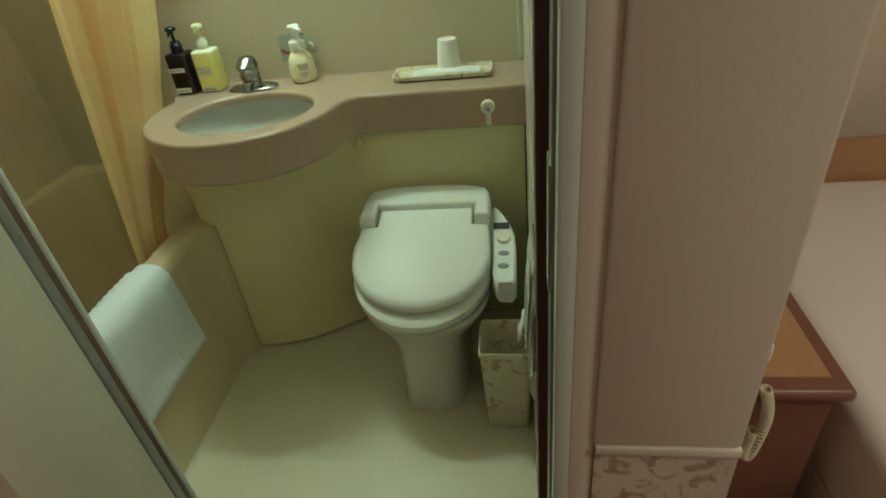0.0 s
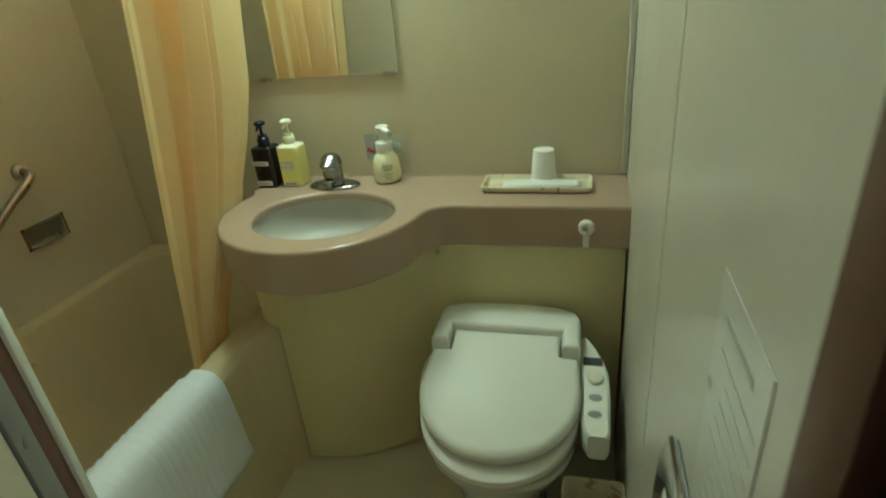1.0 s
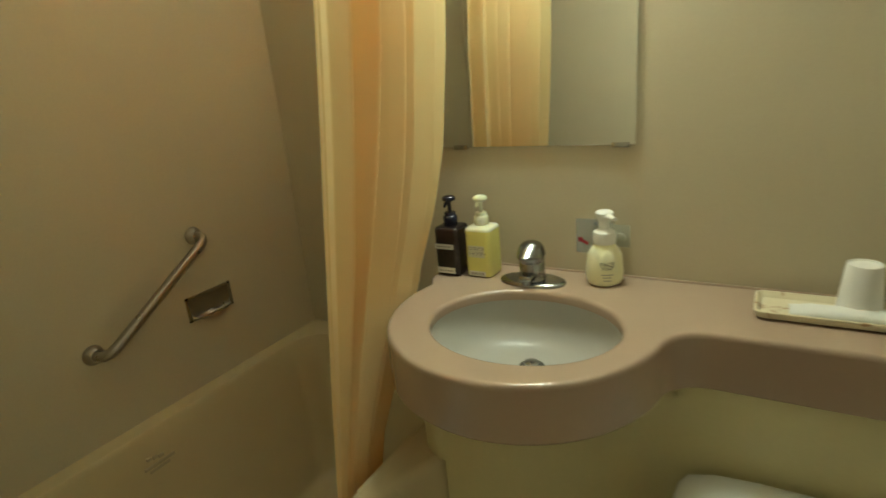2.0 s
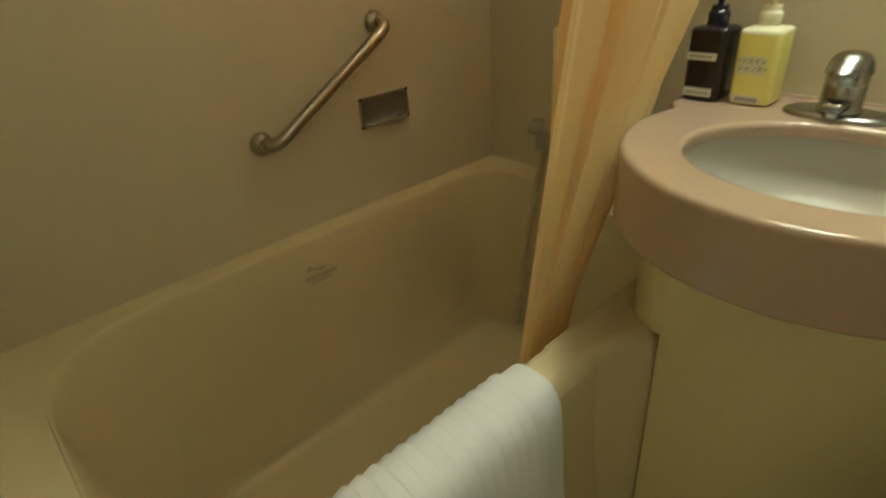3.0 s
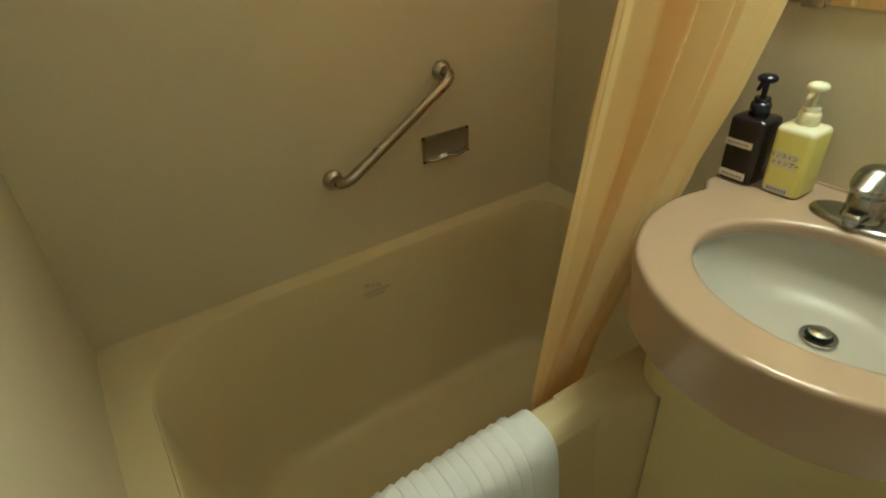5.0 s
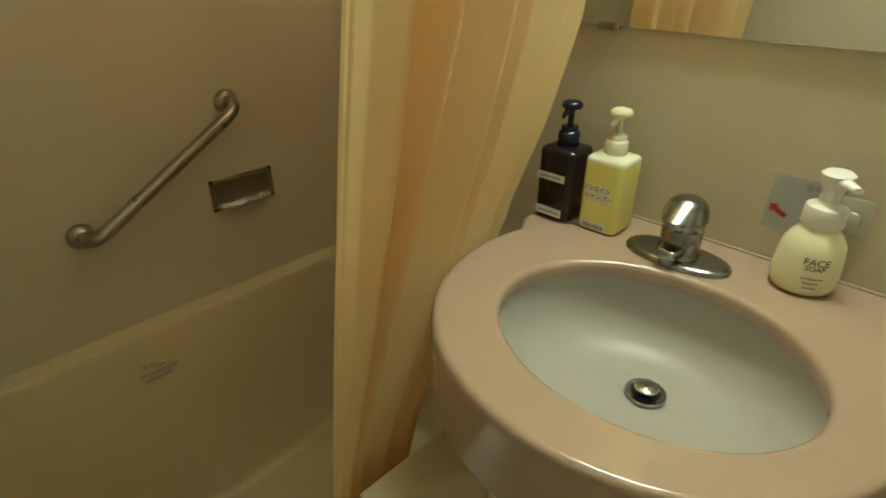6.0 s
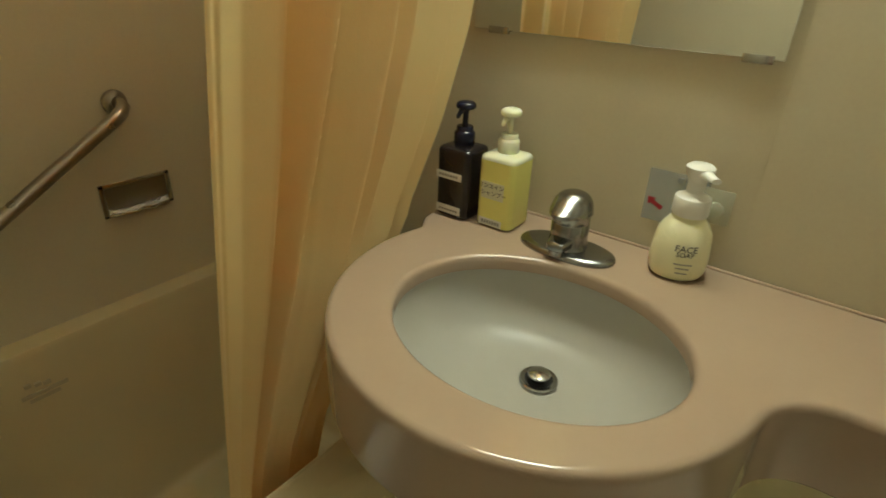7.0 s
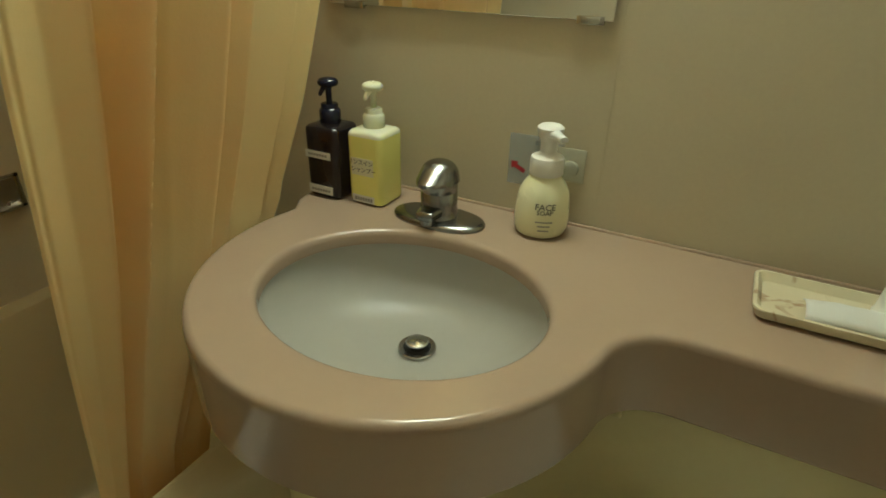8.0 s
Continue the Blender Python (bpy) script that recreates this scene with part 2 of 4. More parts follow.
structure("wall_over_door", box(-0.577, 0.0, -1.29, -1.20, 1.86, H), WALL, "beige wall over the bathroom door")
structure("ceiling", box(-1.70, 0.10, -1.29, 0.09, H, H + 0.05), CEIL, "ivory bathroom ceiling")
structure("trim", box(-0.016, -0.0005, -0.022, -0.001, 0.80, H, 0.004), WALL_GLOSS, "ivory corner strip between the two walls")

structure("seam_strip", box(-0.5902, -0.5888, -0.0007, 0.001, 0.79, H), WALL, "thin joint between two wall panels")
structure("side_seam_strip", box(-0.0007, 0.001, -0.7707, -0.7693, 0.0, H), WALL_GLOSS, "thin joint in the side wall panel")
cove = [[(-0.945, y, 0.0), (-0.918, y, 0.0005), (-0.924, y, 0.004), (-0.930, y, 0.012), (-0.934, y, 0.028), (-0.945, y, 0.030)] for y in (-1.2, -0.40)]
structure("baseboard", loft(cove), FLOORM, "moulded cove where floor meets bathtub")

# ---- bathtub ----
tub = thing("bathtub", "beige resin bathtub with rounded rim along the wall", "bathtub", (-1.25, -0.6, 0))


def rim_lift(x):
    s = min(max((-1.02 - x) / 0.5, 0), 1)
    return 0.042 * s * s * (3 - 2 * s)


def tub_ring(x0, x1, y0, y1, z, r, lift):
    pts, out = round_rect(x0, x1, y0, y1, z, r, 14), []
    for i, p in enumerate(pts):
        out.append(p)
        if i % 14 == 13:
            q = pts[(i + 1) % len(pts)]
            out += [p.lerp(q, k / 12) for k in range(1, 12)]
    return [Vector((p.x, p.y, p.z + lift * rim_lift(p.x))) for p in out]


X0, Y0, Y1 = -1.606, -1.206, 0.006
rings = [tub_ring(X0, -0.928, Y0, Y1, 0.001, 0.012, 0),
         tub_ring(X0, -0.940, Y0, Y1, 0.25, 0.012, 0),
         tub_ring(X0, -0.944, Y0, Y1, 0.44, 0.012, 1),
         tub_ring(X0, -0.948, Y0, Y1, 0.470, 0.012, 1),
         tub_ring(X0, -0.958, Y0, Y1, 0.486, 0.012, 1),
         tub_ring(X0, -0.972, Y0, Y1, 0.492, 0.012, 1),
         tub_ring(-1.562, -0.998, -1.140, -0.062, 0.492, (0.09, 0.09, 0.18, 0.16), 1),
         tub_ring(-1.556, -1.007, -1.134, -0.069, 0.4895, (0.09, 0.09, 0.18, 0.16), 1),
         tub_ring(-1.551, -1.014, -1.127, -0.074, 0.480, (0.085, 0.085, 0.18, 0.16), 1),
         tub_ring(-1.535, -1.034, -1.105, -0.095, 0.36, (0.085, 0.085, 0.18, 0.15), 0.6),
         tub_ring(-1.515, -1.062, -1.070, -0.115, 0.22, (0.085, 0.085, 0.17, 0.14), 0),
         tub_ring(-1.495, -1.092, -1.035, -0.130, 0.135, (0.08, 0.08, 0.15, 0.13), 0),
         tub_ring(-1.478, -1.108, -1.010, -0.142, 0.108, (0.08, 0.08, 0.14, 0.12), 0),
         tub_ring(-1.450, -1.135, -0.980, -0.165, 0.098, (0.07, 0.07, 0.12, 0.1), 0)]
columns = [smooth_path(col, 4) for col in zip(*rings)]
part("tub_shell", loft([list(r) for r in zip(*columns)]), TUBM, tub)
fl = [[(-0.960, -0.530, z), (-0.947, -0.495, z), (-0.936, -0.455, z), (-0.924, -0.422, z), (-0.916, -0.405, z), (-0.906, -0.388, z), (-0.9035, -0.3765, z), (-0.9035, -0.34, z), (-0.985, -0.34, z), (-0.985, -0.530, z)]
      for z in (0.0, 0.25, 0.44)]
fl += [[(x - s, y, z) for x, y, _ in fl[0]] for s, z in ((0.004, 0.470), (0.008, 0.480), (0.014, 0.486), (0.021, 0.490), (0.029, 0.4912))]
part("end_flange", loft(fl), TUBM, tub)
st = thing("sticker", "faded grey maker's sticker on the bathtub side", "sticker", (-1.538, -0.6, 0.44))
bm = None
for k, (a, b, z) in enumerate(((-0.640, -0.630, 0.474), (-0.625, -0.615, 0.470), (-0.612, -0.600, 0.466), (-0.650, -0.575, 0.452), (-0.640, -0.590, 0.441))):
    bm = box(-1.5455, -1.5395, a, b, z - 0.0035, z + 0.0035, bm=bm)
part("print", bm, FADED, st)

# ---- vanity: counter with basin, panel under it ----
CX, CY, CR = -0.764, -0.247, 0.273
FR = 0.075
FY = -0.229 - FR
FX = CX + math.sqrt((CR + FR) ** 2 - (FY - CY) ** 2)
JOIN = math.degrees(math.atan2(FY - CY, FX - CX))


def counter_outline():
    pts = [(0.012, 0.012), (-0.5, 0.012), (-1.060, 0.012), (-1.056, -0.08), (-1.046, -0.14)]
    a0, a1 = math.radians(164), math.radians(360 + JOIN)
    n = 60
    pts += [(CX + CR * math.cos(a0 + (a1 - a0) * i / n), CY + CR * math.sin(a0 + (a1 - a0) * i / n)) for i in range(n + 1)]
    b0, b1 = math.radians(180 + JOIN), math.radians(90)
    pts += [(FX + FR * math.cos(b0 + (b1 - b0) * i / 14), FY + FR * math.sin(b0 + (b1 - b0) * i / 14)) for i in range(1, 15)]
    pts += [(-0.25, -0.229), (0.012, -0.229)]
    return pts


def inset(pts, d):
    out, n = [], len(pts)
    for i in range(n):
        a, b, c = Vector(pts[i - 1]), Vector(pts[i]), Vector(pts[(i + 1) % n])
        t = ((b - a).normalized() + (c - b).normalized()).normalized()
        out.append((b.x - t.y * d, b.y + t.x * d))
    return out


TOP = 0.79
BX, BY, BA, BB = -0.749, -0.291, 0.184, 0.153
vanity = thing("vanity_counter", "glossy pink-beige moulded counter with an oval basin", "counter", (-0.5, -0.2, 0.68))
outline = counter_outline()
own = bmesh.new()
prof = [(0.0105, TOP), (0.0095, TOP), (0.009, TOP), (0.0052, TOP - 0.0008), (0.0024, TOP - 0.0028), (0.0008, TOP - 0.006), (0.0, TOP - 0.0105), (0.0, TOP - 0.011), (0.0, TOP - 0.012), (0.0, TOP - 0.104), (0.0, TOP - 0.105), (0.004, TOP - 0.110), (0.03, TOP - 0.110)]
loops = [[own.verts.new((x, y, z)) for x, y in inset(outline, d)] for d, z in prof]
n = len(outline)
for a, b in zip(loops, loops[1:]):
    for i in range(n):
        own.faces.new((a[i], a[(i + 1) % n], b[(i + 1) % n], b[i]))
M = 72
hole = [[own.verts.new((BX + (BA + g) * math.cos(2 * math.pi * i / M), BY + (BB + g) * math.sin(2 * math.pi * i / M), z)) for i in range(M)]
        for g, z in ((0.0105, TOP), (0.0095, TOP), (0.009, TOP), (0.0045, TOP - 0.0012), (0.0012, TOP - 0.004), (0.0, TOP - 0.009), (0.0, TOP - 0.022))]
for a, b in zip(hole, hole[1:]):
    for i in range(M):
        own.faces.new((a[i], b[i], b[(i + 1) % M], a[(i + 1) % M]))
own.edges.ensure_lookup_table()
es = [own.edges.get((r[i], r[(i + 1) % len(r)])) for r in (loops[0], hole[0]) for i in range(len(r))]
bmesh.ops.triangle_fill(own, use_beauty=True, edges=es)
part("countertop", own, COUNTER, vanity)
# the bowl, deepest a little behind its middle
rings = []
DX, DY = -0.752, -0.246
for k in range(15):
    s = k / 14
    rad = math.cos(s * math.pi / 2) ** 0.62 if k < 14 else 0
    rad = max(rad, 0.115)
    z = TOP - 0.014 - 0.112 * math.sin(s * math.pi / 2) ** 0.9
    w = s ** 1.2
    cx, cy = BX + (DX - BX) * w, BY + (DY - BY) * w
    rings.append([(cx + rad * (BA + 0.004) * math.cos(2 * math.pi * i / 72), cy + rad * (BB + 0.004) * math.sin(2 * math.pi * i / 72), z) for i in range(72)])
part("basin", loft(rings, False, True), PORCELAIN, vanity, "pale grey oval porcelain basin")
ZB = TOP - 0.126
dr = part("drain", revolve([(0.0265, 0.0), (0.027, 0.003), (0.0255, 0.0045), (0.0195, 0.0035), (0.0185, -0.004)], (DX, DY, ZB + 0.002)), CHROME, vanity, "chrome drain ring")
# black disc stands in for the shaded opening around the plug
part("drain_gap", revolve([(0.0190, 0), (0.0190, 0.0012)], (DX, DY, ZB + 0.0015)), DARK, dr)
part("plug", revolve([(0.010, 0.0), (0.010, 0.006), (0.0145, 0.008), (0.016, 0.0105), (0.015, 0.0125), (0.008, 0.0145), (0.001, 0.015)], (DX, DY, ZB + 0.003)), CHROME, dr, "domed steel plug")
lv = part("flush_knob", revolve([(0.017, 0), (0.019, 0.004), (0.019, 0.014), (0.016, 0.019), (0.011, 0.020)], (0, 0, 0)), CREAM, vanity, "cream flush lever with a metal centre")
lv.data.transform(Matrix.Translation((-0.100, -0.231, 0.740)) @ Matrix.Rotation(math.pi / 2, 4, "X"))
pin = revolve([(0.010, 0), (0.010, 0.003), (0.006, 0.005), (0.001, 0.0052)], (0, 0, 0))
pin.transform(Matrix.Translation((-0.100, -0.250, 0.740)) @ Matrix.Rotation(math.pi / 2, 4, "X"))
part("pin", pin, CHROME, lv)
part("lever_arm", box(-0.1075, -0.0925, -0.247, -0.238, 0.690, 0.730, 0.003), CREAM, lv)

base = thing("basin_cabinet", "yellow-beige curved cabinet front under the counter", "cabinet", (-0.5, -0.2, 0))
front = smooth_path([(-0.901, -0.376, 0), (-0.83, -0.369, 0), (-0.74, -0.345, 0), (-0.65, -0.296, 0), (-0.56, -0.235, 0), (-0.515, -0.213, 0), (-0.46, -0.205, 0), (-0.30, -0.204, 0), (-0.004, -0.204, 0)], 6)
back = [Vector((p.x, p.y + 0.02, 0)) for p in front[::-1]]
ring = front + back
rings = [[(p.x, p.y, z) for p in ring] for z in (0.010, 0.3)]
rings.append([(p.x, p.y, float(np.interp(p.x, (-0.60, -0.53), (0.650, 0.6785)))) for p in ring])
part("curved_panel", loft(rings), PANELM, base)
side = smooth_path([(-0.898, -0.3745, 0), (-0.93, -0.371, 0), (-0.958, -0.352, 0), (-0.972, -0.32, 0), (-0.976, -0.2, 0), (-0.976, -0.006, 0)], 6)
ring = side + [Vector((-0.95, -0.006, 0)), Vector((-0.898, -0.33, 0))]
part("side_panel", loft([[(p.x, p.y, z) for p in ring] for z in (0.485, 0.655)]), PANELM, base)

knob = revolve([(0.004, 0), (0.006, 0.002), (0.006, 0.008), (0.004, 0.010), (0.001, 0.0105)], (0, 0, 0), 16)
knob.transform(Matrix.Translation((-0.480, -0.206, 0.645)) @ Matrix.Rotation(math.pi / 2, 4, "X"))
part("catch_knob", knob, PANELM, base)

# bead added to give the glossy highlight at the counter's back edge
part("sealant_bead", tube([(-1.05, -0.0035, TOP + 0.001), (-0.55, -0.0035, TOP + 0.001), (-0.004, -0.0035, TOP + 0.001)], 0.003, 8), COUNTER, vanity, "thin bead added for the glossy line along the wall")

# ---- faucet ----
tap = thing("faucet", "chrome single-lever basin faucet on an oval plate", "faucet", (-0.805, -0.098, TOP))
TX, TY = -0.805, -0.090
pl = []
for d, z in ((0.0, 0.0), (0.0, 0.003), (0.002, 0.006), (0.008, 0.0085), (0.018, 0.010)):
    pl.append([(TX + (0.076 - d) * math.copysign(abs(math.cos(a)) ** 0.80, math.cos(a)), TY + (0.040 - d * 0.7) * math.copysign(abs(math.sin(a)) ** 0.95, math.sin(a)), TOP + z)
               for a in [2 * math.pi * i / 48 for i in range(48)]])
part("base_plate", loft(pl), FAUCETM, tap)
part("body", revolve([(0.034, 0.008), (0.0315, 0.013), (0.0300, 0.03), (0.0300, 0.054), (0.0290, 0.0555), (0.0290, 0.0575), (0.0300, 0.059), (0.0300, 0.076)], (TX, TY, TOP)), FAUCETM, tap)
cap = [[(TX + r * math.cos(a), TY + r * math.sin(a) - f * max(0.0, -math.sin(a)) ** 1.5, TOP + h) for a in [2 * math.pi * i / 40 for i in range(40)]]
       for h, r, f in ((0.0735, 0.0305, 0.0), (0.0745, 0.0325, 0.004), (0.075, 0.0330, 0.014), (0.076, 0.0322, 0.020), (0.0825, 0.0320, 0.0205), (0.0838, 0.0316, 0.0192),
                       (0.089, 0.0308, 0.012), (0.095, 0.0288, 0.006), (0.101, 0.0254, 0.002), (0.1055, 0.0205, 0.0), (0.109, 0.0135, 0.0), (0.1105, 0.005, 0.0))]
part("handle", loft(cap), FAUCETM, tap, "satin chrome domed handle with a short lip")
sp = [[(TX + w * math.copysign(abs(math.cos(a)) ** 0.6, math.cos(a)), TY - d, TOP + h + hh * math.copysign(abs(math.sin(a)) ** 0.6, math.sin(a))) for a in [2 * math.pi * i / 24 for i in range(24)]]
      for d, w, h, hh in ((0.015, 0.020, 0.026, 0.012), (0.034, 0.0175, 0.0255, 0.0105), (0.043, 0.016, 0.025, 0.0095), (0.049, 0.0145, 0.0245, 0.008), (0.0515, 0.011, 0.024, 0.005))]
spout = part("spout", loft(sp), FAUCETM, tap)
FAUCET_SIZE = Matrix.Translation((TX, TY, TOP)) @ Matrix.Diagonal((0.93, 0.95, 0.87, 1)) @ Matrix.Translation((-TX, -TY, -TOP))
part("nozzle", revolve([(0.0115, 0.0), (0.0125, 0.0015), (0.0125, 0.014)], (TX, TY - 0.0365, TOP + 0.0065), 24), FAUCETM, spout)
for ob in list(tap.children) + list(spout.children):
    if not ob.name.startswith("base_plate"):
        ob.data.transform(FAUCET_SIZE)


# ---- pump bottles ----
def pump(c, z, mat, parent, neck=0.0155, head=0.021):
    col = part("collar", revolve([(neck, 0), (neck + 0.0015, 0.002), (neck + 0.0015, 0.019), (neck, 0.0215), (neck - 0.002, 0.023), (neck - 0.002, 0.029), (neck - 0.003, 0.0305), (0.006, 0.031)], (c[0], c[1], z)), mat, parent)
    part("stem", revolve([(0.0048, 0.028), (0.0048, 0.056)], (c[0], c[1], z), 16), mat, parent)
    b = revolve([(0.0045, 0.050), (0.006, 0.0555), (0.0135, 0.0575), (0.0158, 0.0595), (0.0164, 0.0625), (0.0156, 0.0655), (0.0125, 0.0682), (0.007, 0.0697), (0.001, 0.070)], (c[0], c[1], z), 28)
    beak = [[(c[0] - 0.0010 * k + w * math.cos(a), c[1] - 0.0095 - 0.0026 * k, z + 0.059 - 0.0040 * k + w * math.sin(a)) for a in [2 * math.pi * i / 10 for i in range(10)]]
            for k, w in ((0, 0.0052), (1, 0.0046), (2, 0.0040), (3, 0.0034))]
    part("pump_head", loft(beak, bm=b), mat, parent)
    return col


def square_bottle(name, label, x0, x1, y0, y1, h, mat, pump_mat, clear=None):
    cx, cy = (x0 + x1) / 2, (y0 + y1) / 2
    ob = thing(name, label, "bottle", (cx, cy, TOP), "toiletries on the counter")
    r = [round_rect(x0 + d, x1 - d, y0 + d, y1 - d, TOP + z, rr, 6) for d, z, rr in
         ((0.006, 0.001, 0.008), (0.002, 0.0025, 0.010), (0.0, 0.007, 0.011), (0.0, h - 0.008, 0.011), (0.0008, h - 0.004, 0.011),
          (0.003, h - 0.0015, 0.011), (0.008, h, 0.012), (0.0165, h + 0.002, 0.0158))]
    if clear is None:
        part("body", loft(r), mat, ob)
    else:
        level = round_rect(x0, x1, y0, y1, TOP + h - 0.0085, 0.011, 6)
        part("body", loft(r[:3] + [level]), mat, ob)
        part("shoulder", loft([round_rect(x0, x1, y0, y1, TOP + h - 0.0083, 0.011, 6)] + r[3:]), clear, ob, "milky clear bottle shoulder above the liquid")
    pump((cx, cy), TOP + h + 0.001, pump_mat, ob)
    return ob


black = square_bottle("pump_bottle", "smoky black square pump bottle with white label strips", -1.042, -0.978, -0.114, -0.050, 0.120, BLACKP, BLUEBLACK)
yellow = square_bottle("pump_bottle", "square pump bottle full of yellow shampoo", -0.966, -0.901, -0.103, -0.038, 0.120, YELLOWP, CLEARP, CLEARP)
for z0, z1, xa, xb in ((0.068, 0.080, -1.040, -0.990), (0.008, 0.022, -1.038, -0.990)):
    strip = part("label_strip", box(xa, xb, -0.1148, -0.1138, TOP + z0, TOP + z1), PAPER, black, "white paper label strip")
    bm = None
    for k in range(7):
        bm = box(xa + 0.006 + 0.0055 * k, xa + 0.010 + 0.0055 * k, -0.1151, -0.1146, TOP + z0 + 0.004, TOP + z0 + 0.008, bm=bm)
    part("print", bm, GREYINK, strip)
front_up = Matrix.Rotation(math.pi / 2, 4, "X")
lab = part("clear_label", box(-0.957, -0.916, -0.1036, -0.1028, TOP + 0.050, TOP + 0.078), CLEARP, yellow)
lettering("lettering", "リンスイン", Matrix.Translation((-0.939, -0.1040, TOP + 0.071)) @ front_up, 0.0095, INK, yellow, "black lettering on clear film")
lettering("lettering", "シャンプー", Matrix.Translation((-0.934, -0.1040, TOP + 0.059)) @ front_up, 0.0095, INK, yellow, "black lettering on clear film")
strip = part("label_strip", box(-0.958, -0.916, -0.1036, -0.1028, TOP + 0.004, TOP + 0.016), PAPER, yellow, "white paper label strip")
bm = None
for k in range(7):
    bm = box(-0.953 + 0.005 * k, -0.9495 + 0.005 * k, -0.1040, -0.1035, TOP + 0.007, TOP + 0.013, bm=bm)
part("print", bm, GREYINK, strip)

SX, SY = -0.655, -0.050
SK = 1.16  # its size against a small travel bottle
soap = thing("foam_soap_bottle", "pale yellow round foam soap bottle with white pump", "bottle", (SX, SY, TOP), "toiletries on the counter")
part("body", revolve([(0.026, 0.0005), (0.031, 0.003), (0.0345, 0.010), (0.0355, 0.022), (0.0345, 0.042), (0.032, 0.058), (0.027, 0.068), (0.0215, 0.075), (0.019, 0.079), (0.019, 0.083)], (SX, SY, TOP), 40, sy=0.92), SOAPM, soap)
part("collar", revolve([(0.0205, 0.080), (0.0215, 0.082), (0.0215, 0.099), (0.0205, 0.102), (0.013, 0.105), (0.0105, 0.108), (0.0105, 0.130)], (SX, SY, TOP), 36), WHITE, soap, "white plastic collar")
hd = revolve([(0.0115, 0.122), (0.014, 0.128), (0.0165, 0.134), (0.0165, 0.138), (0.013, 0.141), (0.001, 0.142)], (SX, SY, TOP), 28)
beak = [[(SX + 0.004 * k + w * math.cos(a), SY - 0.010 - 0.006 * k, TOP + 0.134 - 0.0012 * k + 0.6 * w * math.sin(a)) for a in [2 * math.pi * i / 12 for i in range(12)]]
        for k, w in ((0, 0.011), (1, 0.0085), (2, 0.0065), (3, 0.0055))]
part("pump_head", loft(beak, bm=hd), WHITE, soap, "white foaming pump head")


def on_bottle(name, text, h, size):
    """Lettering bent round the front of the bottle."""
    r = 0.0352
    ob = lettering(name, text, Matrix.Identity(4), size, INK, soap, "dark lettering on the bottle")
    for v in ob.data.vertices:
        a = v.co.x / r - 0.06
        rr = r * (1.0 if h < 0.03 else 0.985) + 0.0006 + v.co.z
        v.co = Vector((SX + rr * math.sin(a), SY - 0.92 * rr * math.cos(a), TOP + h + v.co.y))


on_bottle("lettering", "FACE", 0.046, 0.0115)
on_bottle("lettering", "SOAP", 0.0385, 0.0085)
for h, w in ((0.0265, 0.022), (0.021, 0.016), (0.015, 0.014)):
    own = bmesh.new()
    for i in range(7):
        a0 = -0.06 + (i - 3.5) * w / 0.0355 / 7
        a1 = a0 + w / 0.0355 / 8.5
        vs = [own.verts.new((SX + 0.0361 * math.sin(a), SY - 0.92 * 0.0361 * math.cos(a), TOP + h + dz)) for a, dz in ((a0, -0.0009), (a1, -0.0009), (a1, 0.0009), (a0, 0.0009))]
        own.faces.new(vs)
    part("print", own, GREYINK, soap)

for ob in soap.children:
    ob.data.transform(Matrix.Translation((SX, SY, TOP)) @ Matrix.Rotation(radians(28), 4, "Z") @ Matrix.Diagonal((SK * 0.96, SK * 0.96, 1.14, 1)) @ Matrix.Translation((-SX, -SY, -TOP)))

# ---- wall notice behind the soap ----
nt_ob = thing("wall_notice", "small bluish film notice with a red arrow on the wall", "notice", (-0.68, 0, 0.87))
part("film", box(-0.731, -0.646, -0.0022, -0.0004, 0.838, 0.917), CLEARFILM, nt_ob)
part("hook_plate", box(-0.662, -0.612, -0.0045, -0.0026, 0.858, 0.908, 0.001), CLEARHOOK, nt_ob, "clear adhesive hook plate")
bm = revolve([(0.0115, 0.0), (0.012, 0.002), (0.011, 0.006), (0.007, 0.0075), (0.001, 0.008)], (0, 0, 0), 24)
bm.transform(Matrix.Translation((-0.632, -0.0045, 0.879)) @ Matrix.Rotation(math.pi / 2, 4, "X"))
part("hook", bm, CLEARHOOK, nt_ob, "clear round hook")
bm = None
for k in range(4):
    bm = box(-0.690 + k * 0.011, -0.682 + k * 0.011, -0.0030, -0.0020, 0.904, 0.911, bm=bm)
part("print", bm, GREYINK, nt_ob)
own = bmesh.new()
pts = [(-0.726, 0.874), (-0.714, 0.874), (-0.717, 0.870), (-0.702, 0.863), (-0.705, 0.857), (-0.721, 0.865), (-0.725, 0.862)]
own.faces.new([own.verts.new((x, -0.0030, z)) for x, z in pts])
part("arrow", own, REDINK, nt_ob, "red printed arrow")

# ---- tray, cup, wrapped brush ----
tray = thing("tray", "cream plastic amenity tray stained with brown marbling", "tray", (-0.228, -0.10, TOP))
r = [round_rect(-0.369 + d, -0.089 - d, -0.150 + d, -0.043 - d, TOP + z, rr, 7) for d, z, rr in
     ((0.010, 0.001, 0.010), (0.004, 0.004, 0.012), (0.0, 0.014, 0.014), (0.0005, 0.016, 0.014), (0.004, 0.0165, 0.012), (0.006, 0.014, 0.010), (0.011, 0.006, 0.008), (0.016, 0.005, 0.006))]
part("dish", loft(r), MARBLE, tray)
pk = thing("toothbrush_pack", "white paper toothbrush packet lying in the tray", "packet", (-0.2, -0.09, TOP + 0.006))
own = bmesh.new()
grid = []
